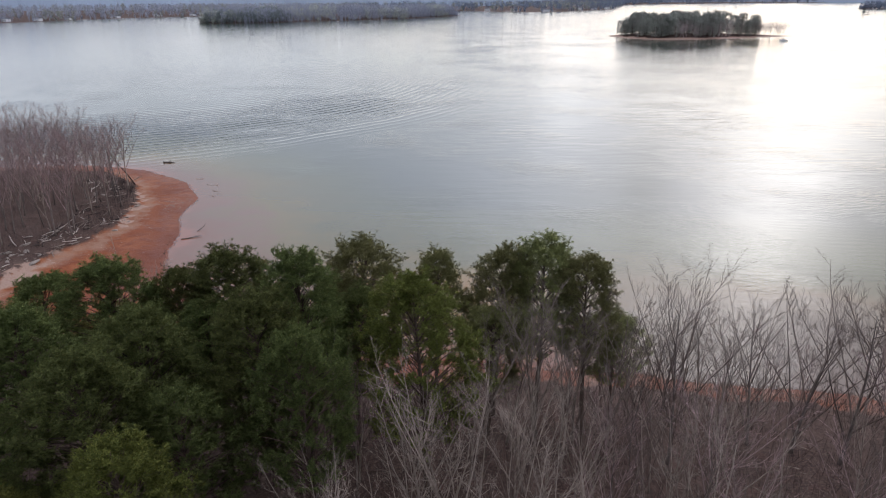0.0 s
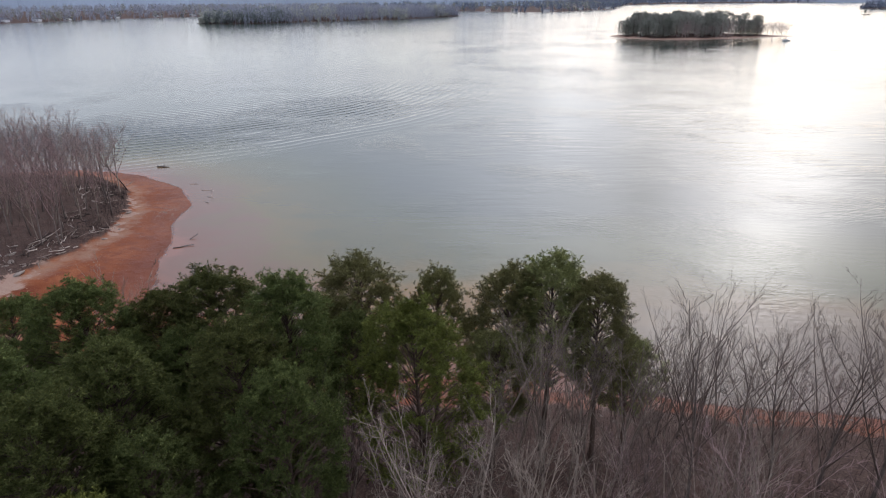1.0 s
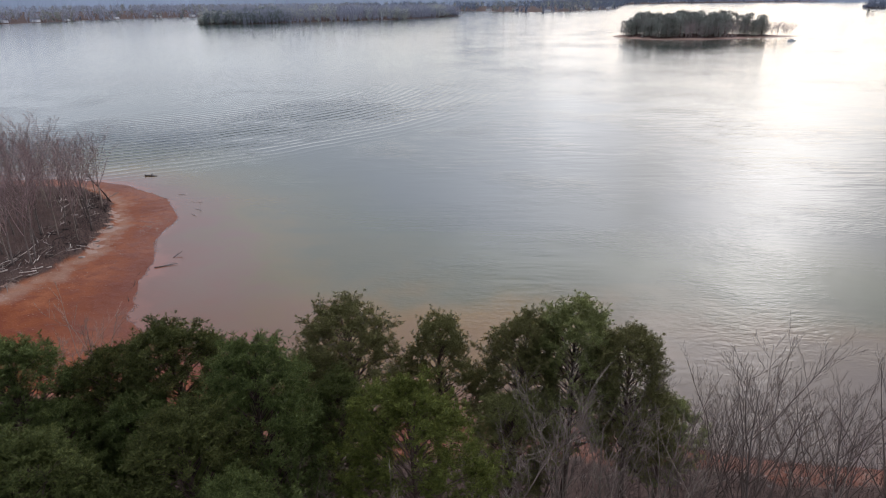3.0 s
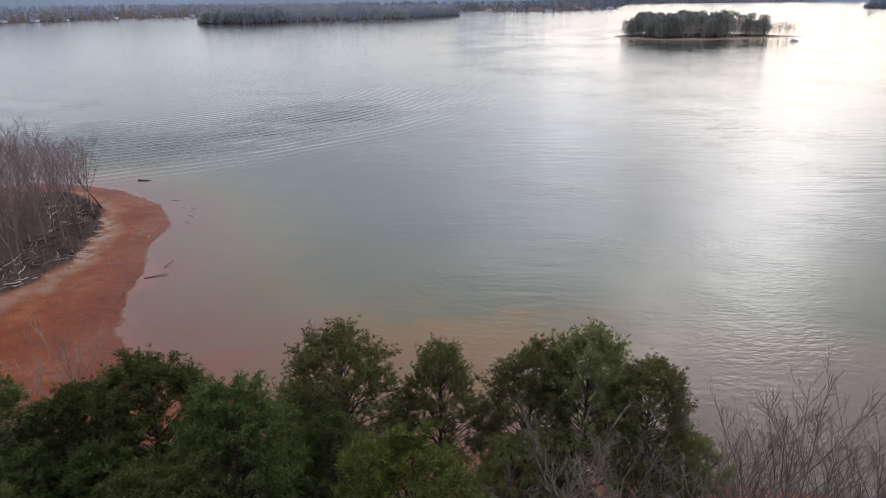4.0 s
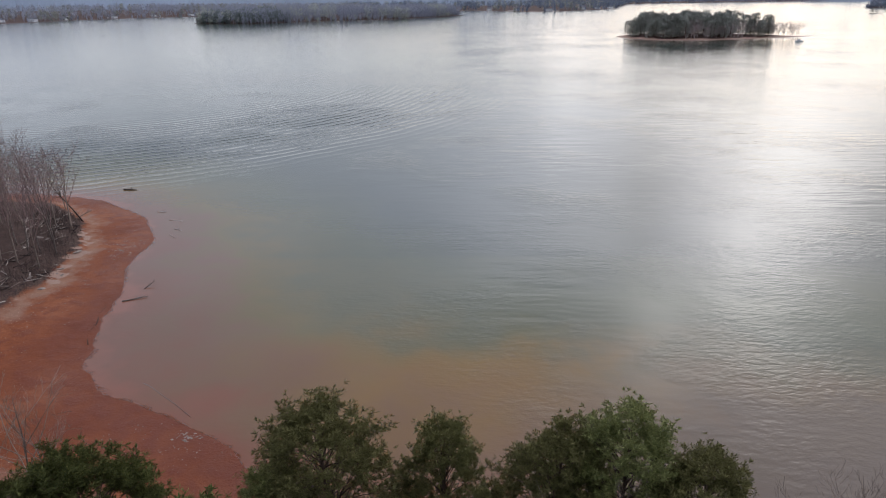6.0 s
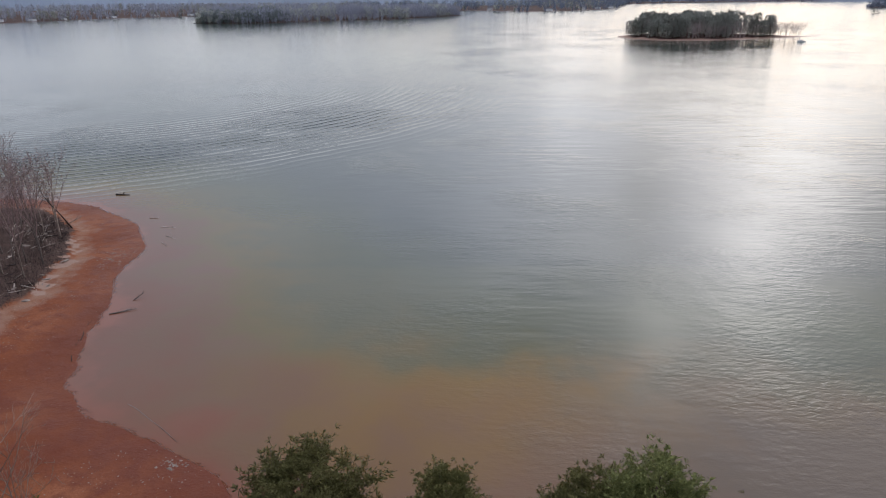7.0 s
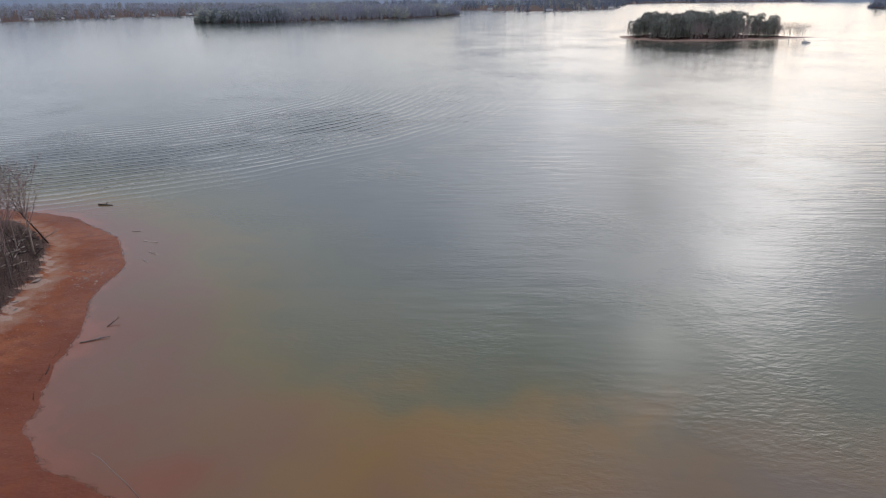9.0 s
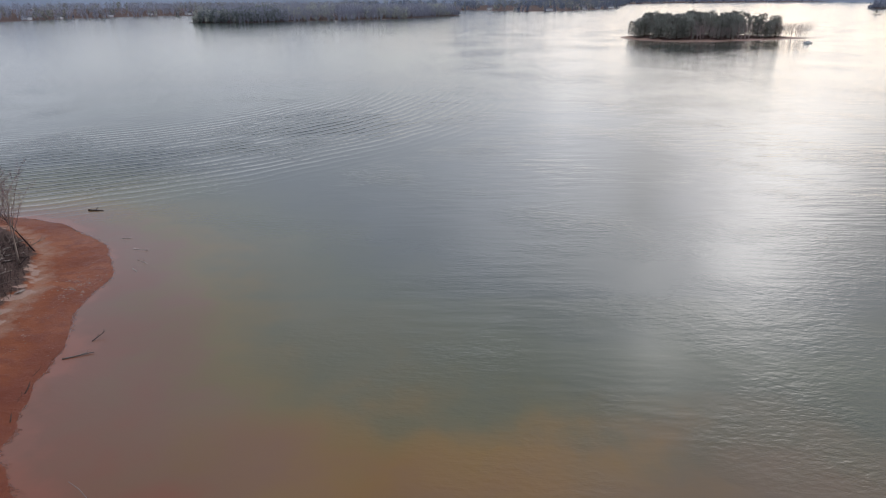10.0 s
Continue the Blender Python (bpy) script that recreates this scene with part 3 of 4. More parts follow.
def inland(x, y, poly):
    """Signed distance to a shoreline, positive on the land side."""
    px = np.asarray(poly, dtype=float)
    d2 = np.full(x.shape, 1e12)
    odd = np.zeros(x.shape, bool)
    for (ax, ay), (bx, by) in zip(px, np.roll(px, -1, 0)):
        ex, ey = bx - ax, by - ay
        t = np.clip(((x - ax) * ex + (y - ay) * ey) / (ex * ex + ey * ey), 0, 1)
        d2 = np.minimum(d2, (x - ax - t * ex) ** 2 + (y - ay - t * ey) ** 2)
        if ay != by:
            odd ^= ((ay > y) != (by > y)) & (x < (bx - ax) * (y - ay) / (by - ay) + ax)
    return np.sqrt(d2) * np.where(odd, 1, -1)


def shallows(x, y, poly, soft):
    """Distance from a shoreline, rounded off where two shores are equally near."""
    px = np.asarray(poly, dtype=float)
    total = np.zeros(x.shape)
    for (ax, ay), (bx, by) in zip(px, np.roll(px, -1, 0)):
        ex, ey = bx - ax, by - ay
        ln = math.hypot(ex, ey)
        t = np.clip(((x - ax) * ex + (y - ay) * ey) / (ln * ln), 0, 1)
        total += np.exp(-np.hypot(x - ax - t * ex, y - ay - t * ey) / soft) * min(ln, 12.0) / 12.0
    return -soft * np.log(np.maximum(total, 1e-30))


def wob(x, y, s, k):
    """A smooth wavering of about -1 to 1."""
    return (np.sin(x * s + 1.7 * k + 1.3 * np.sin(y * s * 0.8 + k)) + np.sin(y * s * 1.13 + 2.1 * k + 1.1 * np.sin(x * s * 0.71 + 2 * k)) + 0.6 * np.sin((x + y) * s * 2.1 + k)) / 2.6


def step(v, a, b):
    t = np.clip((v - a) / (b - a), 0, 1)
    return t * t * (3 - 2 * t)


def heights(x, y):
    """Ground height, offshore distance, and how far leaf litter and pale bare bank cover the ground."""
    near = inland(x, y, NEAR_SHORE) + 0.8 * wob(x, y, 0.33, 1) + 0.35 * wob(x, y, 1.1, 2)
    bank = inland(x, y, BANK) + 0.9 * wob(x, y, 0.5, 3) + 0.4 * wob(x, y, 1.7, 4)
    rise = np.where(y < 66, 0.11, 0.02)
    z = 0.07 * np.clip(near, -40, 16) + 0.65 * step(bank, -0.4, 1.0) + np.clip(bank, 0, 28) * rise + 0.16 * wob(x, y, 0.45, 5) * step(bank, 0, 3)
    land = near
    litter = np.where(y < 64, 0.2 + 0.75 * step(bank, -2.5, 1.5), step(bank, -0.8, 1.2))
    litter = litter * step(bank, -5, -2)
    for poly, slope, hill in ((ISLAND, 0.1, 3.0), (FAR_POINT, 0.12, 5.0), (FAR_LEFT, 0.05, 4.0), (FAR_RIGHT, 0.06, 4.0)):
        d = inland(x, y, poly)
        z = np.where(d > -60, np.maximum(z, np.minimum(slope * (d - (0 if poly is ISLAND else 9)), 2.0 + 0.09 * np.clip(d - 30, 0, hill * 11))), z)
        land = np.maximum(land, d)
        litter = np.maximum(litter, step(d, 5, 9) if poly is ISLAND else step(d, -40, -12))
        if poly is ISLAND:
            beach = step(d, -4, 0) * (1 - step(d, 7, 9))
    z = np.maximum(z, -4.0)
    pale = np.clip(step(bank, -1.6, -0.2) * (1 - step(bank, 0.4, 1.8)) * 0.4 * (y > 62), 0, 1)
    pale = np.maximum(pale, 0.62 * step(-np.hypot((x + 55.5) / 3, (y - 80) / 7), -1.3, -0.5))
    # bleached foot of the bank on the point, and the island's sandy rim
    pale = np.maximum(pale, 0.8 * step(bank, -1.6, -0.8) * (1 - step(bank, 0.0, 0.8)) * (y > 100) * (y < 122) * (x > -64))
    pale = np.maximum(pale, 1.6 * beach)
    dry = step(bank, -5.5, -0.5) * (1 - litter)
    return z, np.where(y > 400, -7 * land, -land), litter, pale, dry


def depth_in(x, y, poly):
    """Signed distance of one point to a shoreline, positive on the land side."""
    best, odd = 1e12, False
    ax, ay = poly[-1]
    for bx, by in poly:
        ex, ey = bx - ax, by - ay
        t = min(1.0, max(0.0, ((x - ax) * ex + (y - ay) * ey) / (ex * ex + ey * ey)))
        best = min(best, (x - ax - t * ex) ** 2 + (y - ay - t * ey) ** 2)
        if (ay > y) != (by > y) and x < ex * (y - ay) / ey + ax:
            odd = not odd
        ax, ay = bx, by
    return math.sqrt(best) * (1 if odd else -1)


def lines(spans):
    out = []
    for a, b, s in spans:
        out.append(np.arange(a, b, s))
    return np.concatenate(out)


XS = lines([(-6000, -1200, 240), (-1200, -420, 26), (-420, -110, 9), (-110, 62, 1.35), (62, 350, 7), (350, 900, 22), (900, 6001, 170)])
YS = lines([(-500, 0, 50), (0, 152, 1.35), (152, 740, 7), (740, 1700, 20), (1700, 5001, 100)])


GX, GY = np.meshgrid(XS, YS)
RELIEF = heights(GX.ravel(), GY.ravel())[0].reshape(GX.shape)


def ground_z(x, y):
    """The height of the ground sheet at a place."""
    i = min(max(int(np.searchsorted(XS, x)) - 1, 0), len(XS) - 2)
    j = min(max(int(np.searchsorted(YS, y)) - 1, 0), len(YS) - 2)
    u, v = (x - XS[i]) / (XS[i + 1] - XS[i]), (y - YS[j]) / (YS[j + 1] - YS[j])
    low = RELIEF[j, i] * (1 - u) + RELIEF[j, i + 1] * u
    high = RELIEF[j + 1, i] * (1 - u) + RELIEF[j + 1, i + 1] * u
    return float(low * (1 - v) + high * v)


def sheet(name, xs, ys, mat, water=False):
    gx, gy = np.meshgrid(xs, ys)
    z, off, litter, pale, dry = heights(gx.ravel(), gy.ravel())
    nx, ny = len(xs), len(ys)
    co = np.stack([gx.ravel(), gy.ravel(), np.zeros(nx * ny) if water else z], 1)
    i = (np.arange(ny - 1)[:, None] * nx + np.arange(nx - 1)[None]).ravel()
    quads = np.stack([i, i + 1, i + nx + 1, i + nx], 1)
    me = bpy.data.meshes.new(name)
    me.vertices.add(len(co))
    me.vertices.foreach_set("co", co.astype(np.float32).ravel())
    me.loops.add(4 * len(quads))
    me.loops.foreach_set("vertex_index", quads.astype(np.int32).ravel())
    me.polygons.add(len(quads))
    me.polygons.foreach_set("loop_start", np.arange(0, 4 * len(quads), 4, dtype=np.int32))
    me.polygons.foreach_set("use_smooth", np.ones(len(quads), bool))
    me.update(calc_edges=True)
    if water:
        soft = shallows(gx.ravel(), gy.ravel(), NEAR_SHORE, 4.0)
        off = off * (1 + 0.35 * step(gy.ravel(), 112, 140))
        off = np.where((off > 6) & (gy.ravel() < 112), off + (np.maximum(soft, 6.0) - off) * step(off, 6, 16), off)
    for key, values in ((("offshore", off),) if water else (("litter", litter), ("pale", pale), ("dry", dry))):
        a = me.attributes.new(key, "FLOAT", "POINT")
        a.data.foreach_set("value", values.astype(np.float32))
    me.materials.append(mat)
    return new(name, me)


tagged(sheet("ground", XS, YS, GROUND), "red clay shore and brown leaf litter under the woods", "ground", kind="structure")
WX = lines([(-6000, -1200, 240), (-1200, -420, 60), (-420, -110, 20), (-110, 62, 2.0), (62, 350, 16), (350, 900, 50), (900, 6001, 170)])
WY = lines([(-500, 0, 50), (0, 152, 2.0), (152, 740, 14), (740, 1700, 40), (1700, 5001, 100)])
tagged(sheet("water", WX, WY, WATER, True), "calm turbid grey-green lake with red shallows", "water", kind="structure")


# ---- distant woods ----
def far_woods(seed, poly, count, tall, depth, leaf_share, name, label, mats, blob=1.7, tris=46):
    """Many small far trees along a shore, as clumps of loose triangles."""
    rng = np.random.RandomState(seed)
    px = np.asarray(poly, float)
    lo, hi = px.min(0), px.max(0)
    pts = np.zeros((0, 2))
    while len(pts) < count:
        c = rng.uniform(lo, hi, (count * 8, 2))
        d = inland(c[:, 0], c[:, 1], poly)
        keep = (d > 5) & (d < depth) & ((d < 38) | (rng.uniform(size=len(c)) < 0.3))
        pts = np.concatenate([pts, c[keep]])
    pts = pts[:count]
    edge = inland(pts[:, 0], pts[:, 1], poly) < 16
    z = heights(pts[:, 0], pts[:, 1])[0]
    for share, mat, key, squash in ((True, mats[0], "pine", 0.42), (False, mats[1], "bare", 0.42)):
        pick = (0.5 + 0.5 * wob(pts[:, 0], pts[:, 1], 0.03, seed) + rng.normal(0, 0.25, count) < leaf_share) == share
        q, qz = pts[pick], z[pick]
        n = len(q)
        if n == 0:
            continue
        h = tall * rng.uniform(0.75, 1.1, n) * np.where(edge[pick] & (rng.uniform(size=n) < 0.6), 0.4, 1.0)
        dirs = rng.normal(size=(n, tris, 3))
        dirs /= np.linalg.norm(dirs, axis=2, keepdims=True)
        rad = rng.uniform(0.4, 1.0, (n, tris, 1)) ** 0.6
        r = h * 0.2 * rng.uniform(0.8, 1.3, n)
        c = dirs * rad * np.stack([r, r, h * squash], 1)[:, None, :]
        c += np.stack([q[:, 0], q[:, 1], qz + h * 0.54], 1)[:, None, :]
        c = c.reshape(-1, 3)
        e = rng.normal(size=(len(c), 3, 3)) * blob * 0.6
        if not share:
            e[:, :, 0:2] *= 0.45
            e[:, :, 2] *= 1.5
        tri = c[:, None, :] + e
        # trunks
        w = 0.28
        b = np.stack([q[:, 0], q[:, 1], qz - 0.5], 1)
        t1 = np.stack([b + [-w, 0, 0], b + [w, 0, 0], b + np.stack([0 * h, 0 * h, h * 0.9], 1)], 1)
        t2 = np.stack([b + [0, -w, 0], b + [0, w, 0], b + np.stack([0 * h, 0 * h, h * 0.9], 1)], 1)
        tri = np.concatenate([tri, t1, t2])
        tagged(new(name, tri_mesh(name, tri, mat)), label + (" of evergreen pines" if share else " of bare grey hardwoods"), "woods", kind="stuff")


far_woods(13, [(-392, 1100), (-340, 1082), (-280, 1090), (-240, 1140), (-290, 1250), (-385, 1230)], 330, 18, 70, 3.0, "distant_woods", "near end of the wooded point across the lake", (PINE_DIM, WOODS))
far_woods(3, FAR_POINT, 1900, 22, 70, 0.2, "distant_woods", "wooded point across the lake", (PINE_HAZED, WOODS))
far_woods(5, [(-1100, 1065), (-726, 1150), (-705, 1200), (-690, 1350), (-625, 1465), (-540, 1540), (-420, 1750), (-200, 2000), (-200, 2300), (-1500, 2300), (-1500, 1200)], 2600, 20, 260, 0.25, "distant_woods", "far lake shore", (PINE_HAZED, WOODS), 2.2, 30)
far_woods(7, [(-200, 2005), (66, 2055), (177, 1855), (292, 1825), (420, 2005), (552, 2205), (600, 2450), (745, 2890), (915, 3500), (300, 3500), (-400, 2600)], 1500, 21, 420, 0.25, "distant_woods", "far lake shore", (PINE_HAZED, WOODS_HAZE), 3.0, 24)
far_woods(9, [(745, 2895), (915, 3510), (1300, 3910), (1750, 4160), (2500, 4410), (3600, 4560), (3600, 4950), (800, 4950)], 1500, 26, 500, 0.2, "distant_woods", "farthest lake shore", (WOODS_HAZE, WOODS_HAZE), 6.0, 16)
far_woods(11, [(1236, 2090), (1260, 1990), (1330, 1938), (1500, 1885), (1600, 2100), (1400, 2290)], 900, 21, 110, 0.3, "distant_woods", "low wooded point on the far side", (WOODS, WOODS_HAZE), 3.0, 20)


def ridge(seed, pts, base, tall):
    """A far wooded ridge, closing the view behind the shores, its haze painted as a glow."""
    v, f = [], []
    rng = random.Random(seed)
    n = 260
    for i in range(n + 1):
        u = i / n * (len(pts) - 1)
        k = min(int(u), len(pts) - 2)
        a, b = Vector((*pts[k], 0)), Vector((*pts[k + 1], 0))
        p = a.lerp(b, u - k)
        h = tall * (1 + 0.25 * math.sin(i * 0.09 + seed) + 0.12 * math.sin(i * 0.31)) + rng.uniform(-4, 4)
        back = p.normalized() * 120
        v += [p + Vector((0, 0, base)), p + back * 0.4 + Vector((0, 0, h * 0.7 + rng.uniform(-3, 3))), p + back + Vector((0, 0, h))]
        if i:
            for r in (0, 1):
                f.append((3 * i - 3 + r, 3 * i + r, 3 * i + 1 + r, 3 * i - 2 + r))
    return tagged(new("backdrop", mesh_of("backdrop", v, f, HAZE)), "wooded ridge on the horizon, haze painted as a faint blue glow", "hills", kind="structure")


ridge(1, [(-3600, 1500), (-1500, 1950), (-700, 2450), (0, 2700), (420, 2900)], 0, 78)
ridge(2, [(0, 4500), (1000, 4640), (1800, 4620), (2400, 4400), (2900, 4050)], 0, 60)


# ---- the wooded island ----
def tall(proto):
    """How high a pattern tree reaches."""
    return max(v[2] for o in proto.children for v in o.bound_box)


def put(proto, x, y, height, proto_height, turn, sink=0.0, wide=1.0):
    s = height / tall(proto)
    ob = copy_thing(proto, Matrix.Identity(4))
    ob.matrix_basis = pose(x, y, ground_z(x, y) - sink, 0, 0, turn) @ Matrix.Diagonal((s * wide, s * wide, s, 1))
    return ob


def bin_proto(proto):
    """Drops a pattern tree once its copies stand."""
    for o in (*proto.children_recursive, proto):
        bpy.data.objects.remove(o)


rnd = random.Random(21)
far_pines = [pine_tree(300 + i, 20, 5.4, 0.1, PINE_HAZED, 60, 8, 1.1, 3, 0.36, top=0.3) for i in range(3)]
far_bares = [bare_tree(320 + i, 18, 36, 0.16, 8, 4, 3, ISLAND_BARK, ISLAND_BARK, fine=8) for i in range(3)]
made = 0
while made < 185:
    x, y = rnd.uniform(160, 326), rnd.uniform(606, 712)
    d = depth_in(x, y, ISLAND)
    if d < 4 or (d > 24 and rnd.random() < 0.45):
        continue
    end = (x - 162) / 160
    bare = rnd.random() < (1.0 if end > 0.84 else 0.75 if 0.3 < end < 0.66 and d < 18 else 0.15)
    h = (rnd.uniform(14.5, 18) if bare else rnd.uniform(17, 21.5)) * (0.68 + 0.34 * min(1, d / 18)) * (0.78 if end > 0.85 else 0.86 if end < 0.12 else 1)
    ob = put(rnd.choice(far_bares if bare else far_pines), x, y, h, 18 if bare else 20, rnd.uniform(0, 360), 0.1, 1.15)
    tagged(ob, "leafless grey tree on the wooded island" if bare else "dark green pine on the wooded island", "tree", "trees on the island")
    made += 1
for i in range(40):
    # leafless trees stand along the middle of the beach and on the low far end
    x, y = (283 + 1.9 * i, 636 + 0.8 * i + rnd.uniform(-3, 9)) if i < 24 else (208 + 3.6 * (i - 24), rnd.uniform(611, 618) + 0.3 * (i - 24))
    if depth_in(x, y, ISLAND) < 1.0:
        continue
    ob = put(rnd.choice(far_bares), x, y, rnd.uniform(10, 14.5), 18, rnd.uniform(0, 360), 0.1, 1.45)
    tagged(ob, "leafless grey tree at the edge of the island", "tree", "trees on the island")
for p in far_pines + far_bares:
    bin_proto(p)

# ---- near shore: evergreens ----
pines = [pine_tree(40 + i, 18, 3.7, 0.42, PINE) for i in range(4)]
youngs = [pine_tree(60 + i, 18, 3.6, 0.38, PINE_YOUNG, 250, 25, 0.25, 9, 0.036, rise=0.45) for i in range(2)]
feathers = [pine_tree(70 + i, 18, 3.5, 0.47, PINE_FEATHER, 235, 26, 0.24, 9, 0.034, "evergreen_tree", 0.75, 1.0, 0.36, 0.35) for i in range(3)]
PINES = [
    (-22.5, 40.5, 19.6, 4.4), (-28.5, 42, 17.8, 3.8), (-14.2, 43.4, 19.6, 4.6), (-8.4, 37.2, 21.6, 3.8), 
    (-10.6, 33.2, 20.6, 4.2), (-7.3, 29.4, 20.2, 3.2), (-17.4, 33.3, 20.0, 4.5), (-18.2, 27.2, 20.6, 4.2),
    (-24.5, 33.5, 19.4, 4.2), (-24, 25.5, 19.5, 4.2), (-31, 35.5, 17.8, 4.0), (-34, 44, 15.5, 3.5), (-13.2, 27.6, 17.6, 3.6), (-30, 28, 18.5, 4),
    (-19, 38.2, 17.0, 3.2), (-6.6, 41.5, 17.0, 3.0),
]
YOUNG = [(-1.0, 34.0, 20.8, 3.9), (-13.6, 21.8, 18.6, 3.7), (-9.8, 19.0, 15.5, 3.0), (-19.5, 20.5, 17.5, 3.6)]
FEATHER = [(-5.4, 47.8, 18.4, 4.6), (-8.2, 47.0, 15.4, 3.2), (-0.6, 47.2, 17.5, 3.1), (4.0, 46.3, 18.3, 3.6), (7.3, 45.4, 19.3, 3.9), (10.9, 44.0, 18.4, 3.6), (3.4, 43.0, 15.0, 3.2), (13.4, 45.0, 13.0, 2.8)]
INFILL = [(-18.8, 42.2, 18.0, 3.6), (-15.6, 39.6, 17.2, 3.4), (-10.8, 41.6, 17.4, 3.2)]
rnd = random.Random(5)
for rows, protos, pr, label in ((PINES, pines, 3.7, "tall pine with a dark green rounded crown"), (YOUNG, youngs, 3.6, "pine with bright yellow-green needles among bare trees"), (FEATHER, feathers, 3.5, "evergreen with a feathery olive-green crown on the shore"), (INFILL, pines, 3.7, "tall pine with a dark green rounded crown")):
    for i, (x, y, top, r) in enumerate(rows):
        h = top - 0.1 - ground_z(x, y)
        ob = put(protos[i % len(protos)], x, y, h, 18, rnd.uniform(0, 360), 0.1, r / pr * tall(protos[i % len(protos)]) / h)
        tagged(ob, label, "tree", "evergreens of the near wood")
for p in pines + youngs + feathers:
    bin_proto(p)

# ---- near shore: leafless trees ----
vases = [bare_tree(100 + i, 15, 29, 0.14, 13, 12, 8, BARK, BARK_TIP, 0.04, fine=0.9, girth=0.0075, subs=2) for i in range(3)]
slims = [bare_tree(120 + i, 15, 20, 0.2, 8, 8, 5, BARK_PALE, BARK_PALE if i % 2 else BARK_TIP, 0.1, fine=1.3, girth=0.0055) for i in range(5)]
reds = [bare_tree(140 + i, 15, 26, 0.36, 9, 7, 6, BARK_PALE if i == 3 else BARK, BARK_RED, 0.06, fine=1.6, girth=0.006) for i in range(4)]
BIG = [(16.2, 38.9, 21.0, 0.9), (24.0, 48.2, 11.4, 1.0), (18.6, 47.6, 11.0, 1.0), (26.3, 41.0, 17.6, 1.15), (29.0, 39.4, 18.6, 1.1), (23.4, 42.0, 15.5, 1.0), (32.5, 38.6, 17.5, 1.1), (34.5, 42.5, 15.0, 1.1), (37, 37, 17.5, 1.1), (14.0, 41.0, 14.5, 0.9)]
for i, (x, y, top, wide) in enumerate(BIG):
    ob = put(vases[i % 3], x, y, top - ground_z(x, y), 15, 67 * i, 0.1, wide)
    tagged(ob, "leafless hardwood with fanned grey-brown limbs near the shore", "tree", "bare trees of the near wood")
SLIM = [(19.0, 48.0, 12.3), (21.7, 48.0, 12.0), (17.4, 47.4, 11.5), (-5.8, 25.3, 16.8), (-2.3, 27.6, 17.6), (1.1, 28.2, 19.6), (3.4, 29.2, 17.8), (5.4, 24.8, 17.8), (7.2, 22.2, 18.8), (10.5, 22.1, 18.8), (-2.4, 21.8, 18.1), (1.5, 22, 18.0), (-0.7, 28, 18.6), (4.7, 41.5, 17.6), (8.6, 40.8, 17.2), (11.0, 39.4, 16.4), (6.5, 39.6, 16.8), (2.4, 40.4, 15.8), (9.9, 42, 17.3), (7, 42, 17.4), (12.4, 41.3, 16.8)]
rnd = random.Random(8)
tries = 0
while len(SLIM) < 96 and tries < 4000:
    tries += 1
    x, y = rnd.uniform(-9, 42), rnd.uniform(14.5, 48)
    if x > 12 and y > 36 and rnd.random() < 0.55:
        continue
    if x < 13 and y > 41 or y > 53 - 0.2 * x or (y < 40 and rnd.random() < 0.25) or (y < 27 and rnd.random() < 0.45):
        continue
    if min((x - a) ** 2 + (y - b) ** 2 for a, b, _ in SLIM) < 2.6 or any((x - a) ** 2 + (y - b) ** 2 < 3 for a, b, *_ in PINES + YOUNG + FEATHER + BIG):
        continue
    SLIM.append((x, y, rnd.uniform(11.5, 17.0) - (4.5 if y > 36 and x > 11 else 0)))
for i, (x, y, top) in enumerate(SLIM):
    proto = slims[1 + 2 * (i % 2)] if i < 21 else (slims + slims + reds)[rnd.randrange(14)]
    ob = put(proto, x, y, top - ground_z(x, y), 15, rnd.uniform(0, 360), 0.1, rnd.uniform(0.9, 1.25))
    tagged(ob, "slender leafless tree with pale grey twigs", "tree", "bare trees of the near wood")

# ---- the point across the cove: leafless trees ----
placed = []
rnd = random.Random(14)
tries = 0
while len(placed) < 105 and tries < 6000:
    tries += 1
    x, y = rnd.uniform(-112, -52), rnd.uniform(78, 140)
    d = depth_in(x, y, BANK)
    if d < 1.2 or (d > 24) or x < -0.78 * y - 8:
        continue
    if placed and min((x - a) ** 2 + (y - b) ** 2 for a, b in placed) < 3.6:
        continue
    placed.append((x, y))
    h = rnd.uniform(11.4, 15.4) * (0.8 if y < 88 else 1)
    red = rnd.random() < 0.8
    ob = put(rnd.choice(reds if red else slims), x, y, h, 15, rnd.uniform(0, 360), 0.1, rnd.uniform(0.95, 1.3))
    tagged(ob, "leafless tree with reddish upper twigs on the point" if red else "pale slender leafless tree on the point", "tree", "bare trees on the point")
for p in vases + slims + reds:
    bin_proto(p)

# ---- brush under the near wood and on the point ----
def brush(seed, count, inside, tall, mat, label):
    """Thin stems and twigs of leafless undergrowth."""
    rng = random.Random(seed)
    tubes = Tubes()
    made = 0
    while made < count:
        x, y = inside(rng)
        if x is None:
            continue
        made += 1
        z = ground_z(x, y)
        h = tall * rng.uniform(0.4, 1.2)
        a = Vector((x, y, z - 0.05))
        b = a + Vector((rng.gauss(0, 0.2) * h, rng.gauss(0, 0.2) * h, h))
        tubes.twig(a, b, 0.02)
        for _ in range(5):
            p = a.lerp(b, rng.uniform(0.25, 0.9))
            tubes.twig(p, p + Vector((rng.gauss(0, 0.3), rng.gauss(0, 0.3), rng.uniform(0.1, 0.6))) * h * 0.5, 0.012)
    return tagged(new("undergrowth", tubes.mesh("undergrowth", mat)), label, "brush", kind="stuff")


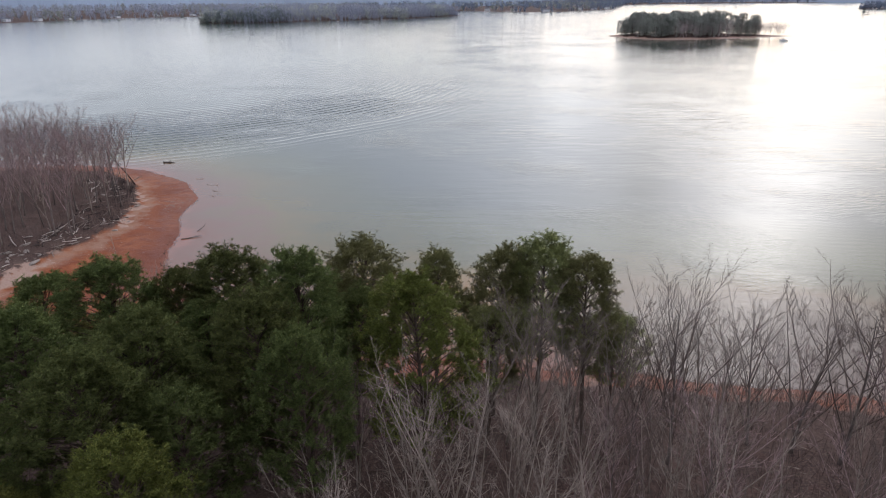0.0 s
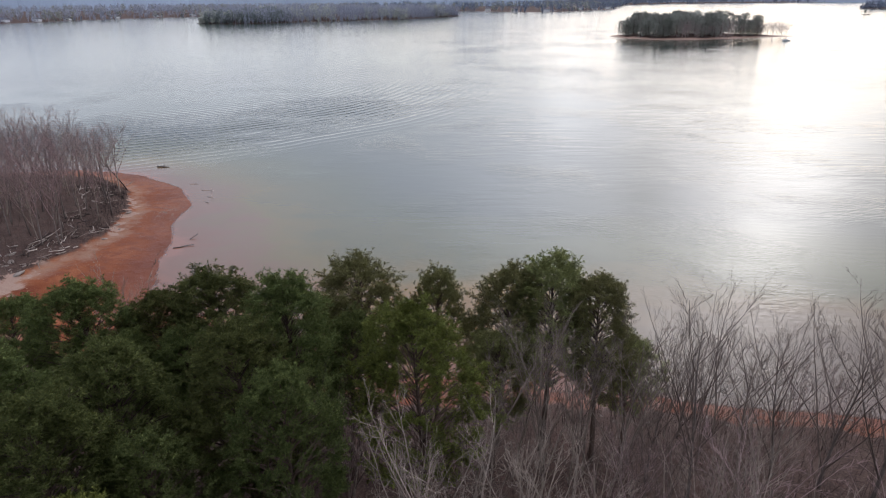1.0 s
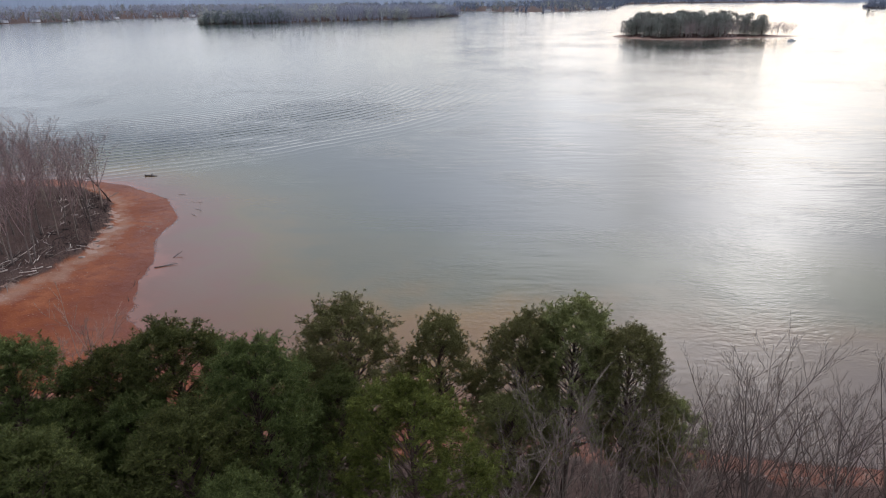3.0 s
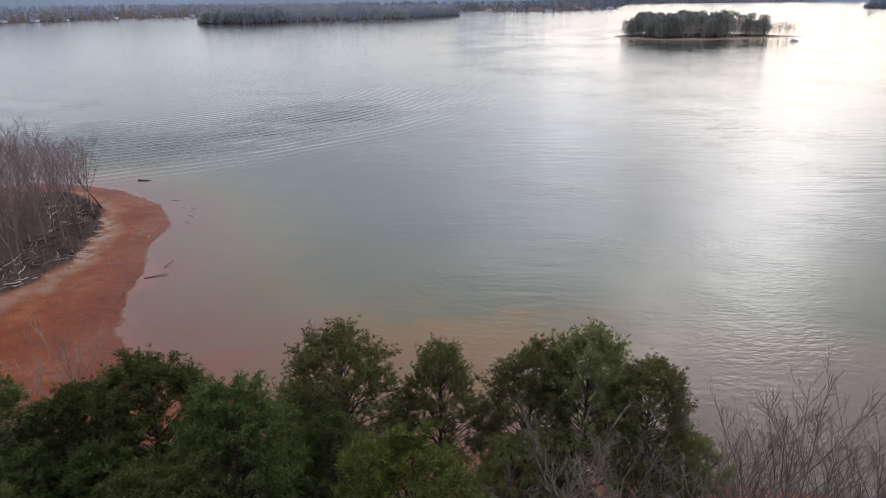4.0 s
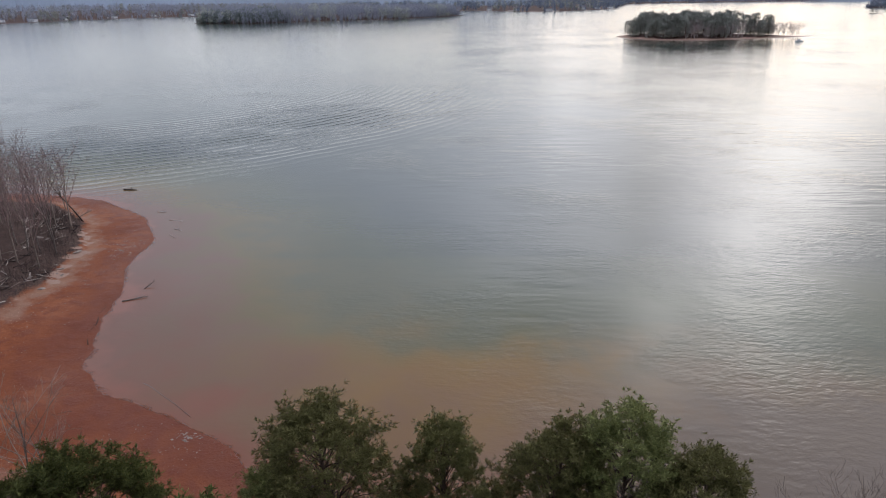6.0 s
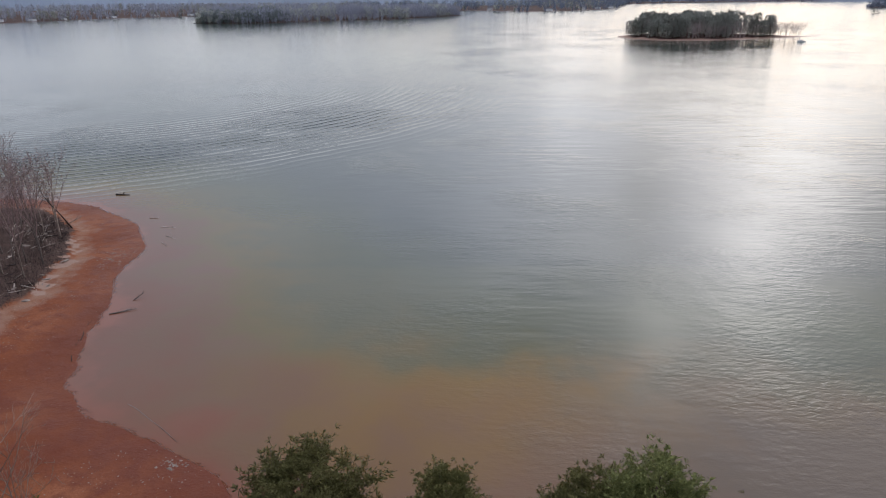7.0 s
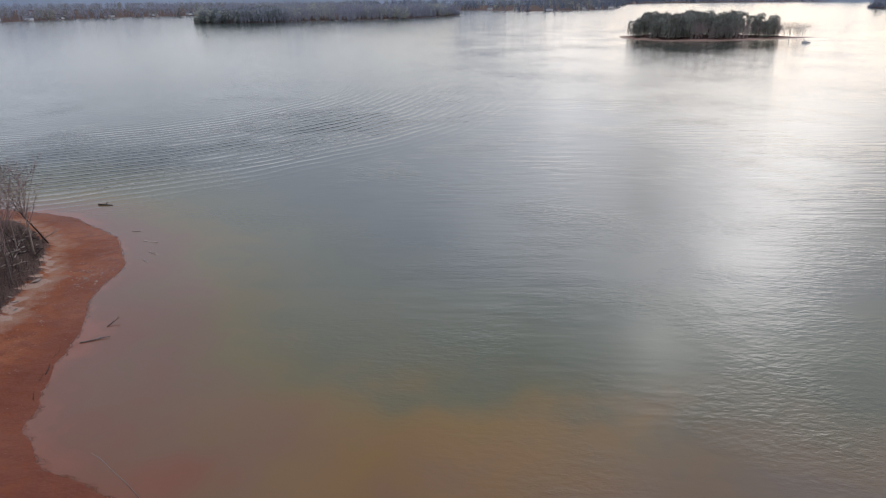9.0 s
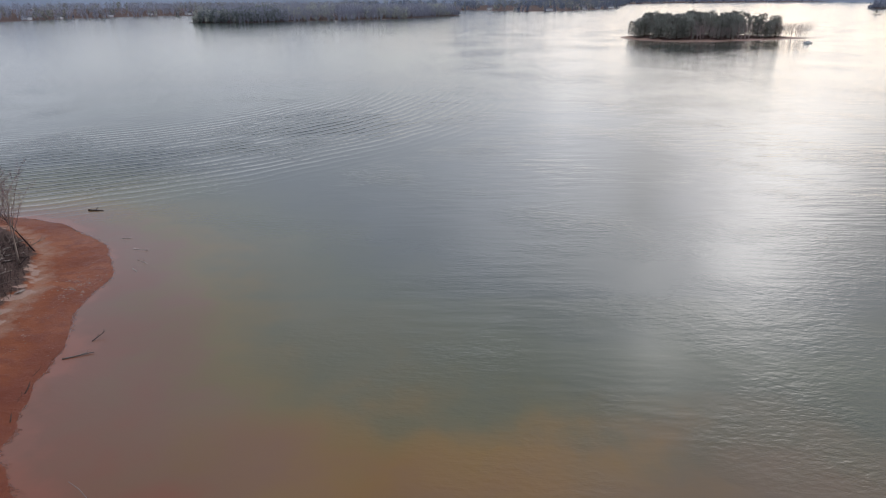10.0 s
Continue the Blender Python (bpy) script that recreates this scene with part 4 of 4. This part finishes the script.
def in_near_wood(rng):
    x, y = rng.uniform(-36, 46), rng.uniform(12, 53)
    d = depth_in(x, y, BANK)
    return (x, y) if d > -2.5 else (None, None)


def on_point(rng):
    x, y = rng.uniform(-110, -50), rng.uniform(64, 140)
    d = depth_in(x, y, BANK)
    return (x, y) if 0.2 < d < 26 and x > -0.8 * y - 8 else (None, None)


def along_bank(rng):
    x, y = rng.uniform(2, 46), rng.uniform(38, 56)
    e = depth_in(x, y, BANK)
    return (x, y) if -3.5 < e < 5 else (None, None)


brush(61, 3000, in_near_wood, 3.6, BRUSH, "dense leafless reddish-brown brush under the near trees")
brush(64, 500, along_bank, 2.4, BARK_TIP, "thin leafless saplings and brush above the beach")


def bank_edge(rng):
    x, y = rng.uniform(-72, -50), rng.uniform(96, 130)
    d = depth_in(x, y, BANK)
    return (x, y) if 0.1 < d < 4.5 else (None, None)


brush(65, 520, bank_edge, 1.5, DARKWOOD, "dark tangled roots and dead brush along the bank")
brush(62, 2200, on_point, 1.5, BRUSH, "tangled leafless brush and fallen twigs on the point")
brush(63, 700, on_point, 1.1, DRIFT, "low grey dead twigs on the forest floor of the point")


# ---- driftwood, snags and stones ----
def log(name, x, y, length, r, turn, mat, label, category, lift=0.0, rise=0.0, branches=0, seed=0, group=""):
    rng = random.Random(seed)
    a = radians(turn)
    z = max(ground_z(x, y), 0.0) + r * 0.6 + lift
    way = Vector((math.cos(a), math.sin(a), rise))
    thing = new(name)
    thing.location = (x, y, z)
    stem = bend(rng, Vector((0, 0, 0)), way, length, 6, 0.12, 0.0)
    if rise == 0.0:
        for p in stem:
            p.z *= 0.15
    t = Tubes()
    t.add(stem, [r * (1 - 0.6 * i / 6) * rng.uniform(0.85, 1.1) for i in range(7)], 7)
    part("stem", t.mesh("stem", mat, True), thing)
    for i in range(branches):
        p, d = along(stem, rng.uniform(0.4, 0.95))
        w = sideways(rng, d, rng.uniform(0.5, 1.1)) + Vector((0, 0, 0.35))
        b = bend(rng, p, w, length * rng.uniform(0.2, 0.42), 4, 0.16, 0.03)
        t = Tubes()
        t.add(b, [r * 0.36, r * 0.28, r * 0.2, r * 0.13, r * 0.06], 5)
        for _ in range(5):
            q, e = along(b, rng.uniform(0.3, 0.98))
            t.twig(q, q + (sideways(rng, e, 0.7) + Vector((0, 0, 0.1))) * length * 0.12, max(r * 0.16, 0.015))
        part("branch", t.mesh("branch", mat), thing)
    return tagged(thing, label, category, group)


# the leaning dead tree at the tip of the wooded bank
log("dead_tree", -60.6, 125.9, 8.2, 0.12, 186, DARKWOOD, "dark dead tree leaning back over the bank", "dead tree", -0.15, 2.1, 10, 3)
log("dead_tree", -62.4, 122.0, 4.6, 0.09, 200, DARKWOOD, "small dead tree with broken branches on the bank", "dead tree", 0.1, 2.2, 5, 9)
log("floating_log", -64.2, 148.4, 2.7, 0.24, 4, DARKWOOD, "dark waterlogged log lying in the lake", "log", -0.12, 0.0, 1, 4)
log("driftwood_branch", -40.9, 96.5, 3.1, 0.1, 22, DRIFT, "brown branch lying in shallow red water", "driftwood", 0.0, 0.0, 1, 5)
log("driftwood_branch", -39.7, 100.4, 1.5, 0.06, 60, DARKWOOD, "dark forked stick standing out of shallow water", "driftwood", 0.0, 0.25, 3, 6)
log("sunken_branch", -41.0, 90.0, 4.6, 0.07, 100, DARKWOOD, "dark sunken branch in shallow water by the beach", "driftwood", -0.06, 0.0, 2, 7)
log("sunken_branch", -39.6, 85.5, 4.2, 0.06, 118, DARKWOOD, "dark sunken branch in shallow water by the beach", "driftwood", -0.03, 0.0, 1, 8)
log("sunken_branch", -30.3, 77.8, 8.9, 0.05, -35, DRIFT, "long thin dark sunken trunk in red shallows", "driftwood", -0.06, 0.0, 0, 12)
for i, (x, y, ln, turn) in enumerate([(-47.6, 129.0, 2.6, -12), (-45.0, 124.4, 2.8, -24), (-44.4, 121.2, 1.8, -40), (-51.5, 133.6, 1.6, 0)]):
    log("pale_stick", x, y, ln, 0.065, turn, DRIFT_PALE, "bleached stick floating beside the clay spit", "driftwood", 0.0, 0.0, 1, 30 + i, "floating sticks")

rnd = random.Random(77)
count = 0
while count < 190:
    x, y = rnd.uniform(-70, -48), rnd.uniform(66, 128)
    d = depth_in(x, y, BANK)
    if not 0.2 < d < 8:
        continue
    pale = rnd.random() < 0.3
    log("driftwood_log", x, y, rnd.uniform(0.8, 3.6), rnd.uniform(0.04, 0.12), rnd.choice((90, 270)) + rnd.gauss(0, 30), DRIFT_PALE if pale else rnd.choice((DRIFT, DARKWOOD)), "bleached driftwood log along the bank" if pale else "grey-brown fallen log along the bank", "driftwood", 0.02, rnd.uniform(0, 0.15), rnd.randrange(0, 4), 100 + count, "driftwood on the bank")
    count += 1


def stone_mesh(seed):
    bm = bmesh.new()
    bmesh.ops.create_icosphere(bm, subdivisions=2, radius=1.0)
    rng = random.Random(seed)
    o = Vector((rng.uniform(0, 50), rng.uniform(0, 50), 0))
    for v in bm.verts:
        n = noise.noise(v.co * 1.3 + o) * 0.45 + noise.noise(v.co * 3.1 + o) * 0.15
        v.co *= 1 + n
        v.co.z *= 0.34
    me = bpy.data.meshes.new("stone")
    bm.to_mesh(me)
    bm.free()
    me.materials.append(STONE)
    return me


stones = [stone_mesh(i) for i in range(6)]
count = 0
while count < 90:
    x, y = rnd.uniform(-74, -50), rnd.uniform(68, 126)
    d = depth_in(x, y, BANK)
    if not -0.8 < d < 7.5:
        continue
    ob = new("stone", rnd.choice(stones))
    s = rnd.uniform(0.2, 0.7) ** 1.6 * (0.62 if y > 90 else 1.0)
    ob.matrix_world = pose(x, y, ground_z(x, y) + 0.05 * s, rnd.uniform(-15, 15), rnd.uniform(-15, 15), 70 + rnd.gauss(0, 25)) @ Matrix.Diagonal((s * rnd.uniform(1.2, 2.6), s * 0.8, s, 1))
    tagged(ob, "pale grey stone slab lying on the eroded bank", "stone", "stones along the bank")
    count += 1


def pebbles(seed, spots, label):
    """Loose pebbles and shell bits, too many to count."""
    rng = np.random.RandomState(seed)
    octa = np.array([[1, 0, 0], [0, 1, 0], [-1, 0, 0], [0, -1, 0], [0, 0, 1]], float)
    faces = [(0, 1, 4), (1, 2, 4), (2, 3, 4), (3, 0, 4)]
    out = []
    for x, y, sx, sy, n, size in spots:
        px, py = rng.normal(x, sx, n), rng.normal(y, sy, n)
        pz, off = heights(px, py)[:2]
        for a, b, c, o in zip(px, py, pz, off):
            if o > -0.2:
                continue
            s = size * rng.uniform(0.4, 1.3)
            t = rng.uniform(0, 6.3)
            m = np.array([[math.cos(t), -math.sin(t), 0], [math.sin(t), math.cos(t), 0], [0, 0, 1]])
            v = (octa * [s * rng.uniform(0.7, 1.8), s, s * 0.5]) @ m.T + [a, b, c]
            out += [v[list(f)] for f in faces]
    return tagged(new("pebbles", tri_mesh("pebbles", np.array(out), STONE)), label, "pebbles", kind="stuff")


pebbles(5, [(-48.6, 114.5, 1.2, 1.8, 70, 0.13), (-50.5, 119, 3.0, 4.0, 80, 0.07), (-49, 104, 2.6, 5, 90, 0.07), (-22.6, 69.0, 0.7, 0.35, 36, 0.11), (-25, 68.5, 3.5, 2.2, 160, 0.06), (-46, 92, 4, 8, 120, 0.06), (26, 52, 6, 1.2, 120, 0.16)], "pale pebbles scattered over the red clay")


# ---- small bare tree on the beach ----
def sapling(x, y, h, seed):
    ob = bare_tree(seed, h, 38, 0.2, 9, 7, 5, BARK, BARK_PALE, 0.1, "bare_sapling", 1.2)
    ob.location = (x, y, ground_z(x, y))
    return tagged(ob, "small leafless grey sapling on the red beach", "tree", "saplings on the beach")


sapling(-30.6, 60.4, 10.5, 501)
sapling(-33.4, 60.2, 7.0, 502)
sapling(-28.6, 60.2, 7.5, 503)


# ---- far shore houses, docks, boat and islet ----
def box(bm, x0, x1, y0, y1, z0, z1):
    r = bmesh.ops.create_cube(bm, size=1.0)
    for v in r["verts"]:
        v.co = Vector(((x0 + x1) / 2 + v.co.x * (x1 - x0), (y0 + y1) / 2 + v.co.y * (y1 - y0), (z0 + z1) / 2 + v.co.z * (z1 - z0)))


def bm_mesh(name, bm, mat, bevel=0.0):
    if bevel:
        bmesh.ops.bevel(bm, geom=list(bm.edges), offset=bevel, segments=2, affect="EDGES")
    me = bpy.data.meshes.new(name)
    bm.to_mesh(me)
    bm.free()
    me.materials.append(mat)
    return me


def house(x, y, turn, w, d, h):
    """A small lake house: walls, a pitched roof, windows and a door."""
    ob = new("house")
    ob.matrix_world = pose(x, y, ground_z(x, y) - 0.2, 0, 0, turn)
    bm = bmesh.new()
    box(bm, -w / 2, w / 2, -d / 2, d / 2, 0, h)
    wall = part("wall", bm_mesh("wall", bm, WHITE), ob)
    v = [(-w / 2 - 0.5, -d / 2 - 0.5, h), (w / 2 + 0.5, -d / 2 - 0.5, h), (w / 2 + 0.5, d / 2 + 0.5, h), (-w / 2 - 0.5, d / 2 + 0.5, h), (-w / 2 - 0.5, 0, h + d * 0.36), (w / 2 + 0.5, 0, h + d * 0.36)]
    part("roof", mesh_of("roof", v, [(0, 1, 5, 4), (2, 3, 4, 5), (0, 4, 3), (1, 2, 5), (3, 2, 1, 0)], ROOF), ob, "grey shingle roof")
    for i in range(4):
        bm = bmesh.new()
        cx = -w / 2 + w * (i + 0.5) / 4
        box(bm, cx - 0.6, cx + 0.6, -d / 2 - 0.06, -d / 2 + 0.04, 1.0 if i != 2 else 0.2, 2.3)
        part("window" if i != 2 else "door", bm_mesh("window", bm, TINT), wall, "dark glass")
    return tagged(ob, "small white lake house with a grey roof among trees", "house", "houses on the far shore")


for x, y, turn, w, deep, h in [(-748, 1196, -30, 12, 8, 4.5), (-724, 1248, -30, 16, 8, 4.5), (-712, 1330, -20, 9, 7, 3.6), (-668, 1436, -40, 10, 8, 4), (-622, 1520, -30, 9, 7, 4), (-560, 1568, -30, 11, 8, 4.5), (-500, 1650, -30, 10, 8, 4.5), (130, 1985, 0, 14, 9, 5), (196, 1886, 0, 16, 9, 4.5), (276, 1858, 0, 20, 9, 4.5), (400, 2022, 20, 13, 9, 5), (462, 2118, 20, 13, 9, 5), (522, 2206, 20, 15, 9, 5), (582, 2455, 30, 18, 10, 6)]:
    house(x, y, turn, w, deep, h)


def dock(x, y, turn, length):
    ob = new("dock")
    ob.matrix_world = pose(x, y, 0, 0, 0, turn)
    bm = bmesh.new()
    box(bm, -length / 2, length / 2, -1.6, 1.6, 0.5, 0.8)
    part("deck", bm_mesh("deck", bm, DRIFT_PALE), ob)
    for sx in (-1, 1):
        for sy in (-1, 1):
            bm = bmesh.new()
            box(bm, sx * length * 0.45 - 0.15, sx * length * 0.45 + 0.15, sy * 1.3 - 0.15, sy * 1.3 + 0.15, -1.5, 3.2)
            part("post", bm_mesh("post", bm, DRIFT_PALE), ob)
    bm = bmesh.new()
    box(bm, -length / 2, length / 2, -2.2, 2.2, 3.2, 3.45)
    part("roof", bm_mesh("roof", bm, WHITE), ob, "white flat dock roof")
    return tagged(ob, "covered boat dock with a white roof on the water", "dock", "docks on the far shore")


for x, y, turn, ln in [(-660, 1392, -60, 8), (-596, 1482, -45, 8), (176, 1838, 0, 18), (284, 1808, 4, 24), (392, 1950, 40, 10)]:
    dock(x, y, turn, ln)


def motor_boat(x, y, turn):
    ob = new("motor_boat")
    ob.matrix_world = pose(x, y, 0, 0, 0, turn)
    v, f = [], []
    for i in range(9):
        u = i / 8
        w = 1.25 * (1 - max(0, u - 0.45) ** 2 * 3.0)
        w = max(w, 0.06)
        k = 3.6 * (2 * u - 1)
        lift = 0.35 * u * u
        v += [(k, -w, 0.75 + lift), (k, -w * 0.7, -0.15), (k, 0, -0.35 + 0.4 * max(0, u - 0.6)), (k, w * 0.7, -0.15), (k, w, 0.75 + lift)]
        if i:
            b = 5 * (i - 1)
            f += [(b + j, b + j + 1, b + j + 6, b + j + 5) for j in range(4)]
            f.append((b + 4, b, b + 5, b + 9))
    f.append((0, 1, 2, 3, 4))
    part("hull", mesh_of("hull", v, f, WHITE), ob)
    bm = bmesh.new()
    box(bm, -1.0, 1.2, -0.8, 0.8, 0.8, 1.7)
    part("cabin", bm_mesh("cabin", bm, WHITE, 0.12), ob)
    bm = bmesh.new()
    box(bm, 1.15, 1.3, -0.7, 0.7, 1.25, 1.75)
    part("windscreen", bm_mesh("windscreen", bm, TINT), ob, "dark glass windscreen")
    bm = bmesh.new()
    box(bm, -1.6, 0.6, -0.9, 0.9, 2.35, 2.45)
    part("canopy", bm_mesh("canopy", bm, WHITE, 0.04), ob, "flat white canopy")
    for sx in (-1.4, 0.4):
        for sy in (-0.8, 0.8):
            bm = bmesh.new()
            box(bm, sx - 0.03, sx + 0.03, sy - 0.03, sy + 0.03, 0.7, 2.38)
            part("canopy_post", bm_mesh("canopy_post", bm, ROOF), ob)
    return tagged(ob, "small white motor boat moored near the island", "boat")


motor_boat(290.4, 584.5, 190)



def islet(x, y, rx, ry, h):
    """A low mound of rock and mud just breaking the surface."""
    bm = bmesh.new()
    bmesh.ops.create_icosphere(bm, subdivisions=3, radius=1.0)
    for v in bm.verts:
        k = 1 + 0.25 * noise.noise(v.co * 2.0 + Vector((3, 1, 7)))
        v.co = Vector((v.co.x * rx * k, v.co.y * ry * k, v.co.z * h * k))
    ob = new("islet", bm_mesh("islet", bm, DRIFT))
    ob.location = (x, y, 0)
    return tagged(ob, "tiny dark rock islet just above the water", "rock")


islet(859, 1414, 10, 5, 0.9)
islet_tree = pine_tree(900, 9, 2.6, 0.25, PINE_HAZED, 30, 8, 1.0, 4, 0.3)
islet_tree.location = (855, 1414, 0.5)
tagged(islet_tree, "lone wind-bent pine on a tiny islet", "tree", "trees on the islet")
for x, y, h in ((863, 1414, 5.0), (866, 1415, 6.0)):
    ob = bare_tree(int(x), h, 35, 0.15, 7, 4, 4, BARK, BARK, 0.3, fine=6)
    ob.location = (x, y, 0.4)
    tagged(ob, "leafless leaning tree on a tiny islet", "tree", "trees on the islet")
